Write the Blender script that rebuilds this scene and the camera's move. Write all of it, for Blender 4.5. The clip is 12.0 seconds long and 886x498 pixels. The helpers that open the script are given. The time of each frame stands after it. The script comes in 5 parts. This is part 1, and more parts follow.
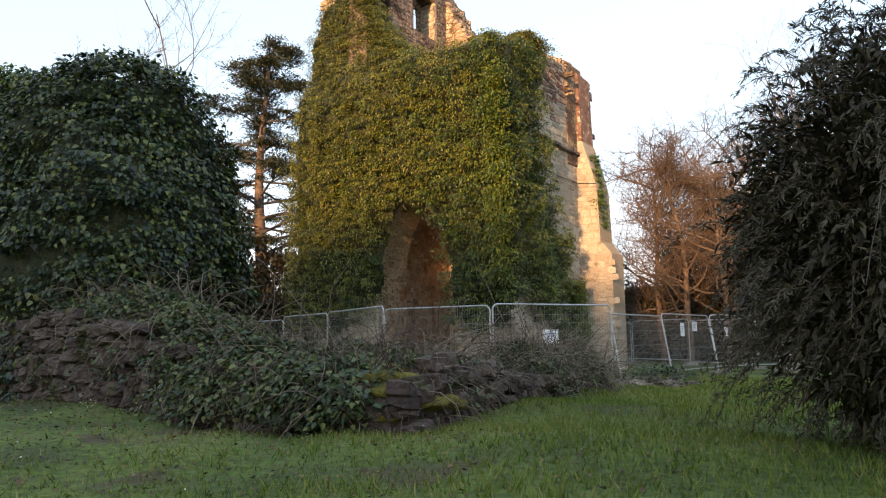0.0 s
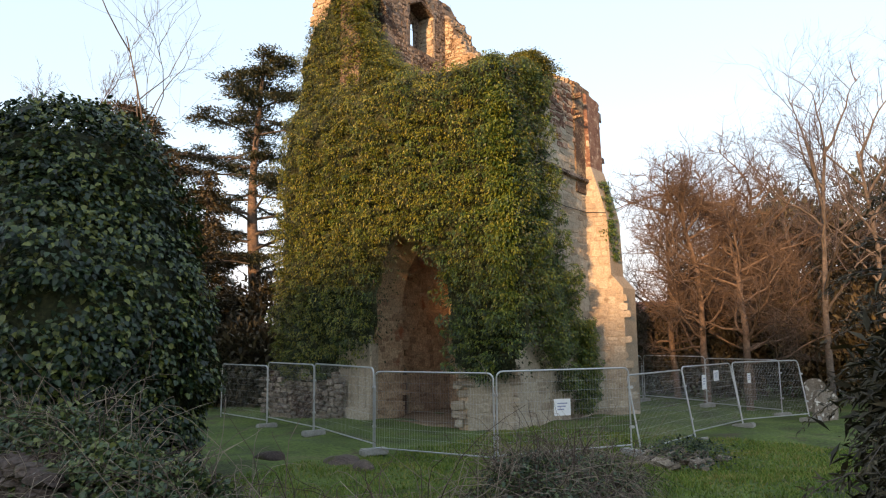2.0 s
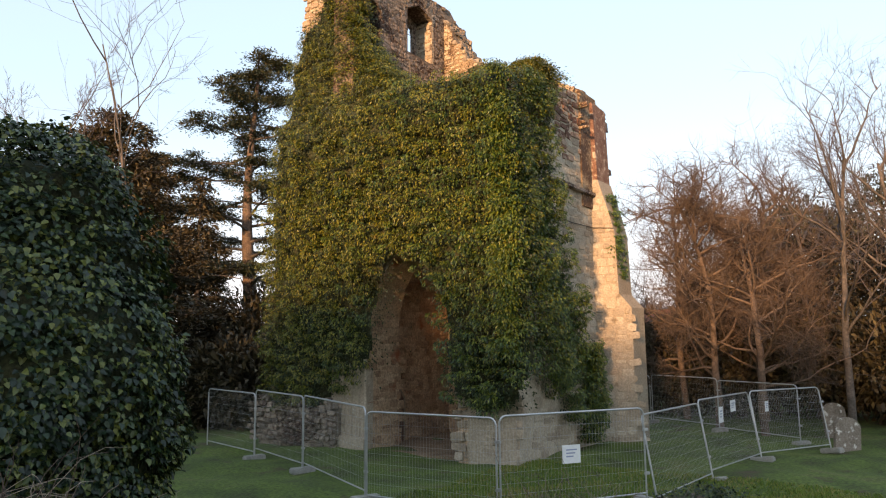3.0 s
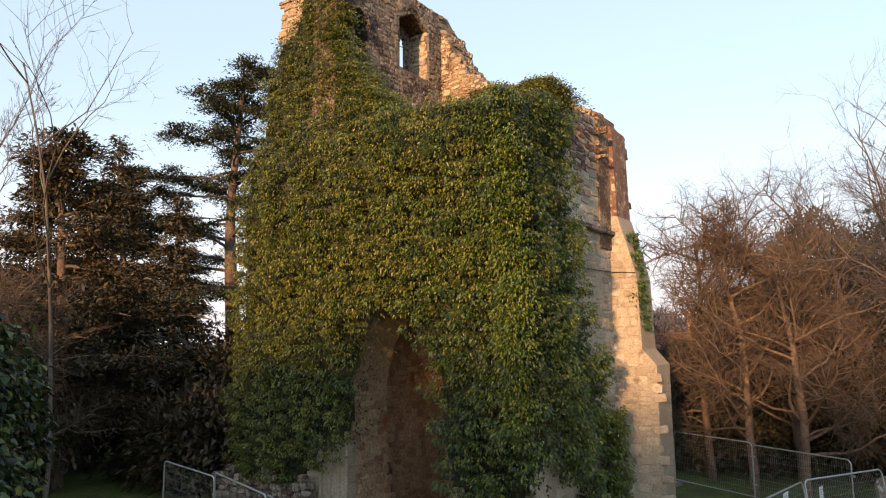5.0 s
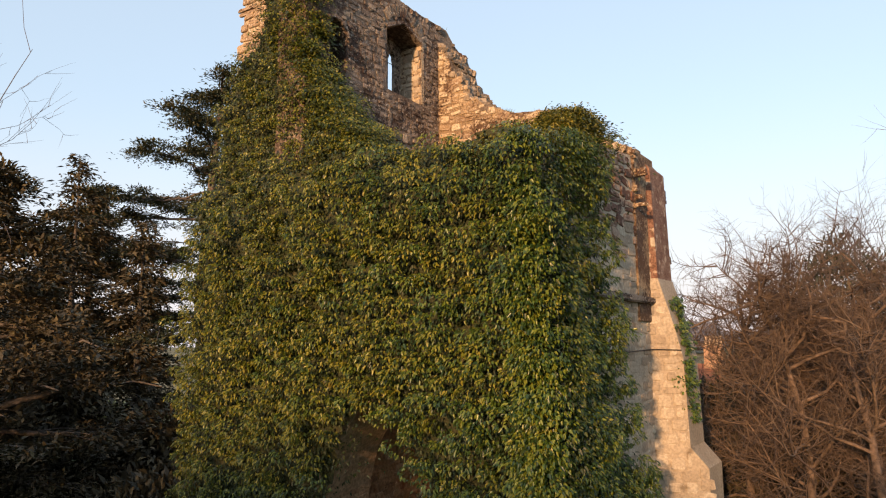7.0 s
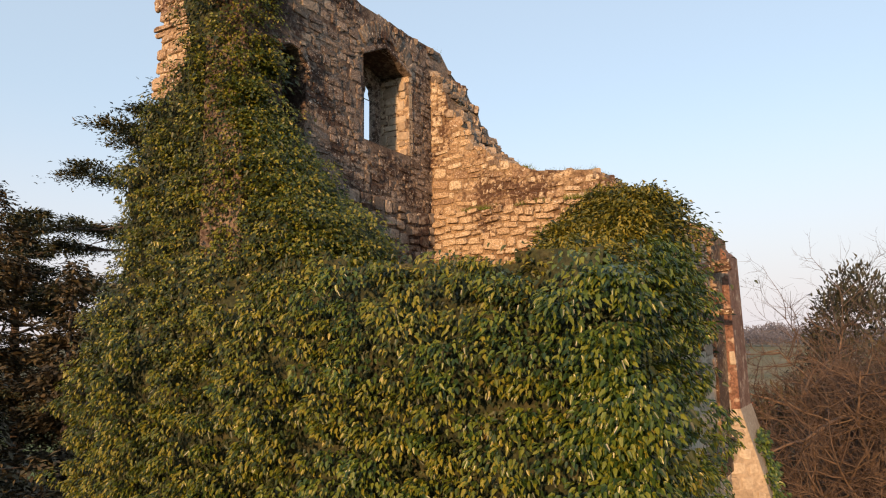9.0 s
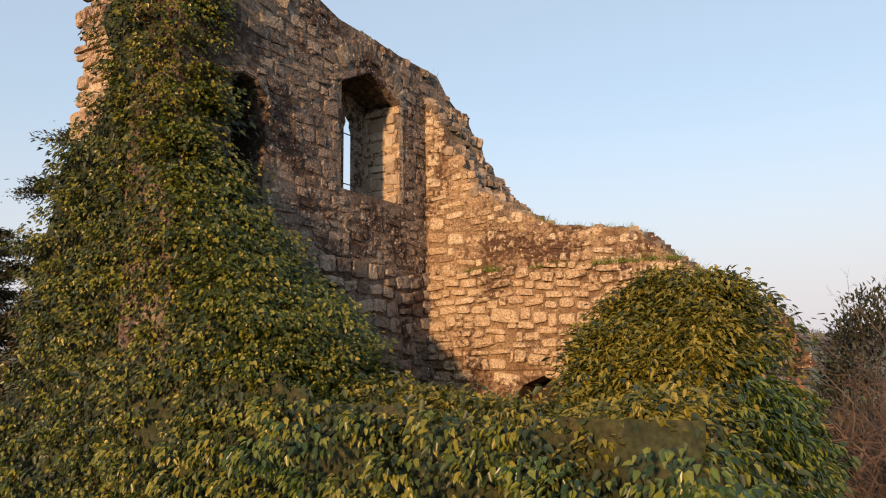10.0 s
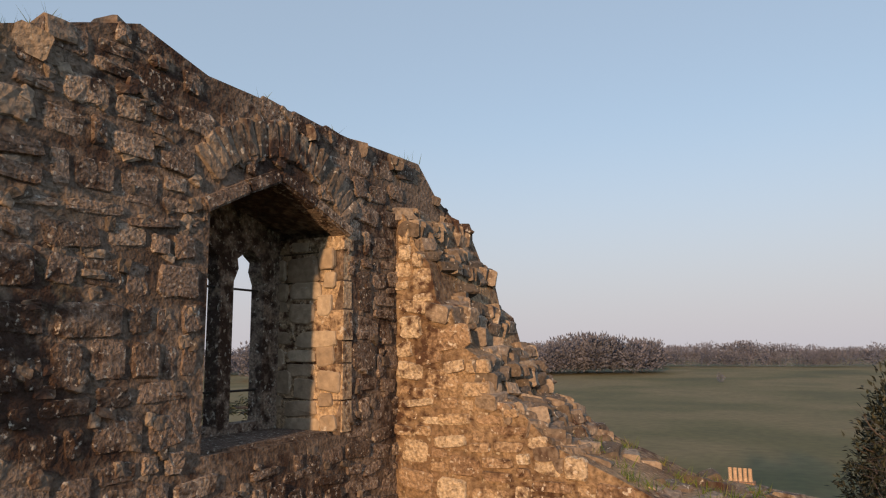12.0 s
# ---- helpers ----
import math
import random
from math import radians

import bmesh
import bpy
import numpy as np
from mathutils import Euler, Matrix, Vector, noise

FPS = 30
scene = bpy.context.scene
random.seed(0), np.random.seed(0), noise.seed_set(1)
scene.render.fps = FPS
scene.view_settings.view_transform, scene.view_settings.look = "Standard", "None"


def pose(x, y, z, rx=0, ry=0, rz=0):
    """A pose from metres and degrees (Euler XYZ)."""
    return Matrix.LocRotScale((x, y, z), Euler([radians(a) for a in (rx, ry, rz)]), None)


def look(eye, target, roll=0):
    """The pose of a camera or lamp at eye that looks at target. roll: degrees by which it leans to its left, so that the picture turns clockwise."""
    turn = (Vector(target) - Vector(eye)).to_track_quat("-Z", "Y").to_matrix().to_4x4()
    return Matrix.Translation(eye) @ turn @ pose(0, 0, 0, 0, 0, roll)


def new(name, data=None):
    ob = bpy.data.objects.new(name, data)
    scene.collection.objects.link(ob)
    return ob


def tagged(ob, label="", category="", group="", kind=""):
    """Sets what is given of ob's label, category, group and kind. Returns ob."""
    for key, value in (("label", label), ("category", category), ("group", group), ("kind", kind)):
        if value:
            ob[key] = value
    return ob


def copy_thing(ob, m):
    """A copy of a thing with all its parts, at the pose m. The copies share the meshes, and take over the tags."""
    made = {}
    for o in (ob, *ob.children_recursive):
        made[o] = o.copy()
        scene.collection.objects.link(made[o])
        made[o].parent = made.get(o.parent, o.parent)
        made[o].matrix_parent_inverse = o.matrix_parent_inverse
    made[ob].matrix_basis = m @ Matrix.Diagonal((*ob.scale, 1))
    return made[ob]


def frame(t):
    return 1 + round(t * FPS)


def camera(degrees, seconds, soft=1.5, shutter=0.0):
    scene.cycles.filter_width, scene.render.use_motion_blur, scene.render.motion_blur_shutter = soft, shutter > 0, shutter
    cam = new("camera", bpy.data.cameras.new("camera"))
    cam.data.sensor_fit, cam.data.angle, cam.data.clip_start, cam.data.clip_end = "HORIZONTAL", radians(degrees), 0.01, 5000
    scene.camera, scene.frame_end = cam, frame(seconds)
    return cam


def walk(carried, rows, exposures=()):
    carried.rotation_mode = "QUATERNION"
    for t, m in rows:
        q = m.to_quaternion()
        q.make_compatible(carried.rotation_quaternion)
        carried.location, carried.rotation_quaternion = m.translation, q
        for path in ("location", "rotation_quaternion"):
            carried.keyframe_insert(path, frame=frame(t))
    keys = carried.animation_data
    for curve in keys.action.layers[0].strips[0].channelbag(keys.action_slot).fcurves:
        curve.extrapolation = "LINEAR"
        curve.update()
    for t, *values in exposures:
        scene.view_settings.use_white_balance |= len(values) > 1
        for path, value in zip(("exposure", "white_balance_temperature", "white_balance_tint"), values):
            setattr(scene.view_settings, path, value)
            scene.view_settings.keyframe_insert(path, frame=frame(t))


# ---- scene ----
cam = camera(65.0, 12.0, soft=1.15)
METRES, EYE, TILT, LEAN, TURN = 30.0, 1.0, 9.0, 0.0, 32.0
PATH = [
    (0, (1.78, -0.944, 1.245), (0.647, 0.684, 1.505), -0.6),
    (0.5, (1.611, -0.646, 1.638), (0.478, 0.981, 1.897), -0.6),
    (1, (1.394, -0.295, 2.015), (0.261, 1.333, 2.274), -0.6),
    (1.5, (1.133, 0.111, 2.373), (0.0, 1.738, 2.635), -0.6),
    (2, (0.82, 0.597, 2.774), (-0.314, 2.223, 3.036), -0.6),
    (2.5, (0.53, 1.112, 3.186), (-0.607, 2.737, 3.448), -0.6),
    (3, (0.153, 1.656, 3.577), (-0.982, 3.282, 3.839), -0.6),
    (3.2, (-0.011, 1.893, 3.692), (-1.144, 3.519, 3.959), -0.6),
    (5, (-1.634, 4.314, 5.436), (-2.762, 5.944, 5.703), -0.4),
    (5.5, (-2.154, 5.133, 5.96), (-3.281, 6.763, 6.23), -0.4),
    (6, (-2.746, 6.01, 6.521), (-3.872, 7.641, 6.791), -0.4),
    (6.5, (-3.362, 6.878, 7.096), (-4.485, 8.51, 7.368), -0.4),
    (7, (-4.024, 7.746, 7.734), (-5.143, 9.381, 8.008), -0.3),
    (7.2, (-4.324, 8.103, 7.923), (-5.437, 9.74, 8.206), -0.2),
    (8.8, (-6.863, 11.043, 10.562), (-7.922, 12.722, 10.805), -0.3),
    (9, (-7.173, 11.431, 10.726), (-8.224, 13.113, 10.986), -0.7),
    (9.5, (-7.953, 12.494, 11.523), (-8.987, 14.186, 11.784), -0.7),
    (10, (-8.665, 13.615, 12.295), (-9.693, 15.311, 12.559), -0.7),
    (10.5, (-9.404, 14.704, 13.126), (-10.416, 16.41, 13.385), -0.6),
    (11, (-10.17, 15.845, 13.909), (-11.165, 17.561, 14.169), -0.5),
    (11.5, (-10.936, 17.114, 14.697), (-11.917, 18.836, 14.966), -0.4),
    (12, (-11.622, 18.437, 15.432), (-12.598, 20.157, 15.725), -0.5),
]
walk(cam, [(t, look(eye, target, roll)) for t, eye, target, roll in PATH],
     [(0, 1.0, 7500, 14), (2.5, 0.8, 7400, 14), (5.5, 0.55, 7400, 14), (7, 0.4, 7400, 14), (9.5, 0.18, 7300, 14), (10.5, 0.02, 7200, 14), (12, -0.28, 7050, 14)])

# ---- world, sun ----
SUN_EL = 11.0
world = bpy.data.worlds.new("sky")
scene.world = world
world.use_nodes = True
wn = world.node_tree.nodes
sky = wn.new("ShaderNodeTexSky")
sky.sky_type = "NISHITA"
sky.sun_disc = False
sky.sun_elevation = radians(SUN_EL + 6)
sky.sun_rotation = radians(174)
sky.air_density, sky.dust_density, sky.ozone_density = 1.1, 1.0, 2.2
wn["Background"].inputs["Strength"].default_value = 0.22
mist = wn.new("ShaderNodeMix")
mist.data_type = "RGBA"
mist.inputs[0].default_value, mist.inputs[7].default_value = 0.58, (2.4, 3.15, 3.95, 1)
world.node_tree.links.new(sky.outputs[0], mist.inputs[6])
# pale lilac mist low over the horizon, all the way round
where, height, low, haze = wn.new("ShaderNodeTexCoord"), wn.new("ShaderNodeSeparateXYZ"), wn.new("ShaderNodeMapRange"), wn.new("ShaderNodeMix")
haze.data_type, low.interpolation_type = "RGBA", "SMOOTHSTEP"
low.inputs["From Min"].default_value, low.inputs["From Max"].default_value = -0.02, 0.34
low.inputs["To Min"].default_value, low.inputs["To Max"].default_value = 0.92, 0.0
haze.inputs[7].default_value = (2.95, 2.98, 3.4, 1)
for a, b in ((where.outputs["Generated"], height.inputs[0]), (height.outputs["Z"], low.inputs["Value"]), (low.outputs[0], haze.inputs[0]),
             (mist.outputs[2], haze.inputs[6]), (haze.outputs[2], wn["Background"].inputs["Color"])):
    world.node_tree.links.new(a, b)
sun = new("sun", bpy.data.lights.new("sun", "SUN"))
sun.data.energy, sun.data.angle, sun.data.color = 4.9, radians(2.0), (1.0, 0.61, 0.32)
sun.matrix_world = look((0, 0, 0), (-0.20, math.cos(radians(SUN_EL)), -math.sin(radians(SUN_EL))))


# ---- materials ----
def material(name, stops, scale=4.0, rough=0.85, bump=0.3, bump_scale=30.0, island=0.0, obj=0.0, fine=0.35, metal=0.0, translucent=0.0, spots=None, moss=None, dist=0.02):
    """stops: colours of the large variation; spots / moss: (colour, scale, threshold)."""
    m = bpy.data.materials.new(name)
    m.use_nodes = True
    nt = m.node_tree
    n, l = nt.nodes, nt.links
    b = n["Principled BSDF"]
    b.inputs["Roughness"].default_value, b.inputs["Metallic"].default_value = rough, metal
    geo = n.new("ShaderNodeNewGeometry")
    pos = geo.outputs["Position"]
    big = n.new("ShaderNodeTexNoise")
    big.inputs["Scale"].default_value, big.inputs["Detail"].default_value = scale, 4.0
    l.new(pos, big.inputs["Vector"])
    ramp = n.new("ShaderNodeValToRGB")
    while len(ramp.color_ramp.elements) < len(stops):
        ramp.color_ramp.elements.new(0.5)
    for k, c in enumerate(stops):
        e = ramp.color_ramp.elements[k]
        e.position, e.color = 0.28 + 0.44 * k / max(1, len(stops) - 1), (*c, 1)
    fac = big.outputs["Fac"]
    if island or obj:
        src = geo.outputs["Random Per Island"] if island else n.new("ShaderNodeObjectInfo").outputs["Random"]
        mx = n.new("ShaderNodeMix")
        mx.inputs["Factor"].default_value = island or obj
        l.new(fac, mx.inputs["A"]), l.new(src, mx.inputs["B"])
        fac = mx.outputs["Result"]
    l.new(fac, ramp.inputs["Fac"])
    col = ramp.outputs["Color"]
    small = n.new("ShaderNodeTexNoise")
    small.inputs["Scale"].default_value, small.inputs["Detail"].default_value = bump_scale, 6.0
    l.new(pos, small.inputs["Vector"])
    hsv = n.new("ShaderNodeHueSaturation")
    mr = n.new("ShaderNodeMapRange")
    mr.inputs["From Min"].default_value, mr.inputs["From Max"].default_value = 0.3, 0.7
    mr.inputs["To Min"].default_value, mr.inputs["To Max"].default_value = 1 - fine, 1 + fine
    l.new(small.outputs["Fac"], mr.inputs["Value"]), l.new(mr.outputs[0], hsv.inputs["Value"]), l.new(col, hsv.inputs["Color"])
    col = hsv.outputs["Color"]
    for extra in (moss, spots):
        if extra:
            c, sc, th = extra
            t = n.new("ShaderNodeTexNoise")
            t.inputs["Scale"].default_value, t.inputs["Detail"].default_value = sc, 7.0
            l.new(pos, t.inputs["Vector"])
            r = n.new("ShaderNodeMapRange")
            r.inputs["From Min"].default_value, r.inputs["From Max"].default_value = th, th + 0.09
            fac = t.outputs["Fac"]
            if extra is moss and sc > 4:
                drift, ad = n.new("ShaderNodeTexNoise"), n.new("ShaderNodeMath")
                drift.inputs["Scale"].default_value, drift.inputs["Detail"].default_value = 0.9, 3.0
                ad.operation = "MULTIPLY_ADD"
                ad.inputs[1].default_value = 0.55
                l.new(pos, drift.inputs["Vector"]), l.new(drift.outputs["Fac"], ad.inputs[0])
                half = n.new("ShaderNodeMath")
                half.operation = "MULTIPLY"
                half.inputs[1].default_value = 0.45
                l.new(fac, half.inputs[0]), l.new(half.outputs[0], ad.inputs[2])
                fac = ad.outputs[0]
            l.new(fac, r.inputs["Value"])
            mx = n.new("ShaderNodeMix")
            mx.data_type = "RGBA"
            mx.inputs[7].default_value = (*c, 1)
            l.new(r.outputs[0], mx.inputs[0]), l.new(col, mx.inputs[6])
            col = mx.outputs[2]
    l.new(col, b.inputs["Base Color"])
    if bump:
        bp = n.new("ShaderNodeBump")
        bp.inputs["Strength"].default_value, bp.inputs["Distance"].default_value = bump, dist
        l.new(small.outputs["Fac"], bp.inputs["Height"]), l.new(bp.outputs[0], b.inputs["Normal"])
    if translucent:
        tr, ms = n.new("ShaderNodeBsdfTranslucent"), n.new("ShaderNodeMixShader")
        ms.inputs[0].default_value = translucent
        l.new(col, tr.inputs["Color"])
        l.new(b.outputs[0], ms.inputs[1]), l.new(tr.outputs[0], ms.inputs[2]), l.new(ms.outputs[0], n["Material Output"].inputs["Surface"])
    return m


M_STONE = material("weathered_stone", [(0.12, 0.088, 0.068), (0.19, 0.142, 0.112), (0.26, 0.20, 0.158), (0.33, 0.265, 0.21)], 1.3, 0.92, 1.0, 38, obj=0.45, fine=0.55,
                   moss=((0.05, 0.028, 0.019), 11.0, 0.487), spots=((0.52, 0.48, 0.42), 26.0, 0.59), dist=0.05)
M_RUBBLE = material("rubble_stone", [(0.11, 0.088, 0.068), (0.20, 0.158, 0.122), (0.30, 0.245, 0.19)], 1.3, 0.92, 0.9, 24, island=0.55, fine=0.35,
                    moss=((0.06, 0.033, 0.023), 8.0, 0.50), spots=((0.50, 0.47, 0.41), 19.0, 0.62), dist=0.03)
M_BUFF = material("buff_stone", [(0.27, 0.185, 0.12), (0.37, 0.265, 0.17), (0.45, 0.34, 0.225), (0.54, 0.45, 0.33)], 1.2, 0.92, 1.0, 34, obj=0.55, fine=0.45,
                  moss=((0.085, 0.045, 0.028), 13.0, 0.50), spots=((0.64, 0.58, 0.49), 21.0, 0.60), dist=0.04)
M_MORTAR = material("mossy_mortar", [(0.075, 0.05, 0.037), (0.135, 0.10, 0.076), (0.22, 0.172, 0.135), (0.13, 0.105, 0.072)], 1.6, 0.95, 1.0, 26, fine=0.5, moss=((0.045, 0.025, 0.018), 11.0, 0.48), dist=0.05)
# mossy stone, its base darkened for the shade on the low walls
M_DARKSTONE = material("shade_dark_stone", [(0.045, 0.03, 0.025), (0.08, 0.056, 0.047), (0.125, 0.093, 0.078)], 2.0, 0.92, 0.9, 24, obj=0.5, fine=0.4, moss=((0.06, 0.06, 0.015), 2.4, 0.58), spots=((0.36, 0.34, 0.30), 9.0, 0.67), dist=0.03)
M_BUFFMORTAR = material("buff_mortar", [(0.11, 0.066, 0.04), (0.21, 0.14, 0.085), (0.33, 0.24, 0.15), (0.27, 0.19, 0.115)], 1.3, 0.95, 1.0, 26, fine=0.5, moss=((0.075, 0.040, 0.025), 13.0, 0.485), spots=((0.5, 0.44, 0.34), 17.0, 0.62), dist=0.05)
M_ASHLAR = material("pale_ashlar", [(0.26, 0.205, 0.15), (0.36, 0.295, 0.22), (0.44, 0.375, 0.29)], 0.9, 0.9, 0.5, 16, island=0.4, fine=0.25,
                    moss=((0.20, 0.15, 0.10), 1.8, 0.63), spots=((0.52, 0.49, 0.43), 9.0, 0.66))
M_REDMOSS = material("stone_with_red_algae", [(0.085, 0.04, 0.027), (0.135, 0.062, 0.04), (0.20, 0.11, 0.075), (0.36, 0.26, 0.195)], 2.6, 0.92, 0.9, 22, island=0.4, fine=0.5, spots=((0.42, 0.32, 0.24), 5.0, 0.57))
M_BROWNWALL = material("brown_stained_stone", [(0.29, 0.185, 0.12), (0.40, 0.27, 0.175), (0.5, 0.36, 0.24)], 1.1, 0.92, 0.8, 14, island=0.5, fine=0.4,
                       moss=((0.30, 0.10, 0.045), 0.9, 0.62))
M_IVY = material("ivy_leaf", [(0.032, 0.053, 0.010), (0.073, 0.102, 0.014), (0.120, 0.150, 0.018), (0.175, 0.186, 0.023), (0.25, 0.228, 0.034)], 0.8, 0.34, 0.0, 40, island=0.68, fine=0.15, translucent=0.28, moss=((0.13, 0.08, 0.022), 1.5, 0.66))
M_CRESTIVY = material("crest_ivy_leaf", [(0.06, 0.07, 0.014), (0.12, 0.125, 0.018), (0.19, 0.175, 0.024), (0.27, 0.225, 0.035)], 0.8, 0.45, 0.0, 40, island=0.6, fine=0.15, translucent=0.28)
M_BRIGHTIVY = material("bright_ivy_leaf", [(0.025, 0.055, 0.014), (0.05, 0.095, 0.02), (0.09, 0.145, 0.025), (0.15, 0.19, 0.03)], 0.9, 0.4, 0.0, 40, island=0.55, fine=0.15, translucent=0.2)
M_GREENIVY = material("green_ivy_leaf", [(0.022, 0.050, 0.014), (0.052, 0.094, 0.018), (0.095, 0.140, 0.021), (0.17, 0.195, 0.028)], 0.8, 0.32, 0.0, 40, island=0.7, fine=0.15, translucent=0.22)
M_DARKIVY = material("dark_ivy_leaf", [(0.008, 0.020, 0.010), (0.017, 0.038, 0.017), (0.042, 0.072, 0.022), (0.14, 0.155, 0.03)], 0.9, 0.42, 0.0, 40, island=0.5, fine=0.15, translucent=0.15)
# darker copy of the ivy leaf, with the shade between tufts in its colour
M_SHADEIVY = material("shaded_ivy_leaf", [(0.014, 0.028, 0.010), (0.028, 0.044, 0.012), (0.052, 0.066, 0.015)], 1.4, 0.5, 0.0, 40, island=0.5, fine=0.15, translucent=0.15)
M_SCRUBIVY = material("wall_ivy_leaf", [(0.026, 0.048, 0.026), (0.052, 0.088, 0.040), (0.09, 0.13, 0.048), (0.16, 0.18, 0.05)], 0.9, 0.42, 0.0, 40, island=0.5, fine=0.15, translucent=0.2)
# near-black backing for the ivy; the gaps' shade is painted in
M_IVYGAP = material("ivy_gap_shade", [(0.016, 0.022, 0.008), (0.028, 0.034, 0.012), (0.05, 0.045, 0.018)], 5.0, 0.95, 0.8, 20, fine=0.5)
M_BRAMBLE = material("dry_bramble", [(0.07, 0.045, 0.034), (0.14, 0.096, 0.074), (0.28, 0.22, 0.165)], 4.0, 0.9, 0.0, 20, island=0.7, fine=0.2)
M_GRASS = material("grass_blade", [(0.055, 0.105, 0.012), (0.105, 0.175, 0.018), (0.17, 0.215, 0.03), (0.28, 0.23, 0.08)], 0.55, 0.7, 0.0, 20, island=0.4, fine=0.2, translucent=0.2)
M_GROUND = material("turf", [(0.042, 0.044, 0.016), (0.058, 0.088, 0.016), (0.085, 0.125, 0.02), (0.11, 0.115, 0.036)], 0.6, 0.95, 0.7, 12, fine=0.5, moss=((0.07, 0.052, 0.028), 0.9, 0.60), dist=0.06)
M_FIELD = material("far_field", [(0.065, 0.066, 0.026), (0.10, 0.094, 0.034), (0.16, 0.13, 0.06), (0.09, 0.09, 0.036)], 0.018, 0.95, 0.0, 0.5, fine=0.2)
M_LITTER = material("fallen_leaf", [(0.06, 0.038, 0.02), (0.11, 0.068, 0.034), (0.18, 0.115, 0.055)], 2.0, 0.8, 0.0, 20, island=0.7, fine=0.2)
M_SOIL = material("bare_earth", [(0.13, 0.09, 0.055), (0.20, 0.14, 0.09), (0.25, 0.18, 0.12)], 2.0, 0.95, 0.6, 16, fine=0.3)
M_MOSS = material("cushion_moss", [(0.07, 0.06, 0.012), (0.12, 0.105, 0.016), (0.17, 0.145, 0.024)], 4.0, 0.95, 0.9, 40, fine=0.4)
M_STEEL = material("galvanised_steel", [(0.42, 0.43, 0.44), (0.52, 0.53, 0.54)], 3.0, 0.42, 0.1, 40, fine=0.12, metal=0.7)
M_SIGN = material("white_notice", [(0.72, 0.73, 0.75), (0.8, 0.8, 0.8)], 3.0, 0.5, 0.0, 20, fine=0.05)
M_PRINT = material("grey_print", [(0.25, 0.28, 0.42), (0.3, 0.33, 0.45)], 3.0, 0.6, 0.0, 20, fine=0.05)
M_CONCRETE = material("concrete_foot", [(0.25, 0.24, 0.22), (0.34, 0.33, 0.30)], 6.0, 0.9, 0.5, 40, fine=0.2)
M_DOOR = material("old_door_board", [(0.10, 0.06, 0.045), (0.17, 0.105, 0.075)], 6.0, 0.8, 0.5, 30, fine=0.3)
M_IRON = material("dark_iron", [(0.03, 0.028, 0.026), (0.06, 0.05, 0.045)], 20.0, 0.6, 0.2, 60, fine=0.3, metal=0.5)
M_BARK = material("grey_bark", [(0.06, 0.05, 0.042), (0.10, 0.082, 0.07), (0.15, 0.12, 0.10)], 3.0, 0.95, 0.8, 14, fine=0.35)
M_REDBARK = material("orange_brown_bark", [(0.085, 0.06, 0.047), (0.135, 0.094, 0.07), (0.18, 0.125, 0.092)], 2.0, 0.95, 0.8, 10, fine=0.35)
M_TWIG = material("brown_twig", [(0.065, 0.043, 0.034), (0.105, 0.070, 0.050), (0.15, 0.104, 0.07)], 0.6, 0.9, 0.0, 10, island=0.4, fine=0.2)
M_GREYTWIG = material("grey_twig", [(0.07, 0.055, 0.055), (0.12, 0.095, 0.09)], 0.8, 0.9, 0.0, 10, island=0.4, fine=0.2)
M_CEDAR = material("cedar_needles", [(0.018, 0.030, 0.020), (0.036, 0.050, 0.026), (0.066, 0.074, 0.030), (0.105, 0.088, 0.036)], 0.25, 0.7, 0.0, 10, island=0.45, fine=0.2)
M_CONIFER = material("brown_green_needles", [(0.036, 0.030, 0.018), (0.066, 0.052, 0.028), (0.105, 0.083, 0.036)], 0.3, 0.75, 0.0, 10, island=0.45, fine=0.2)
M_YEW = material("yew_needles", [(0.030, 0.027, 0.016), (0.058, 0.048, 0.026), (0.10, 0.078, 0.038)], 1.2, 0.7, 0.0, 20, island=0.5, fine=0.2)
# blue-grey base colour with the distance haze mixed in
M_FARWOOD = material("hazed_winter_wood", [(0.12, 0.13, 0.165), (0.135, 0.145, 0.185), (0.155, 0.16, 0.205)], 0.05, 0.95, 0.7, 0.3, fine=0.4, dist=3.0)
M_PINE = material("pine_needles", [(0.020, 0.026, 0.018), (0.035, 0.042, 0.026), (0.06, 0.06, 0.035)], 0.6, 0.7, 0.0, 10, island=0.5, fine=0.2)
M_ROOF = material("red_roof_tile", [(0.16, 0.06, 0.04), (0.24, 0.10, 0.06)], 1.5, 0.85, 0.3, 8, island=0.4, fine=0.3)
M_BRICK = material("house_brick", [(0.28, 0.16, 0.10), (0.38, 0.24, 0.16)], 2.0, 0.9, 0.3, 10, fine=0.3)
M_POT = material("buff_clay", [(0.42, 0.30, 0.20), (0.5, 0.38, 0.27)], 5.0, 0.8, 0.1, 10, fine=0.2)
M_GRAVE = material("lichened_headstone", [(0.16, 0.13, 0.10), (0.26, 0.22, 0.18)], 3.0, 0.92, 0.6, 20, fine=0.3, spots=((0.6, 0.58, 0.52), 6.0, 0.58))

rng = np.random.default_rng(7)


# ---- helpers for building ----
def mesh_of(name, verts, faces, mat, smooth=False):
    me = bpy.data.meshes.new(name)
    me.from_pydata([tuple(v) for v in verts], [], [tuple(f) for f in faces])
    me.materials.append(mat)
    if smooth:
        me.shade_smooth()
    me.update()
    return me


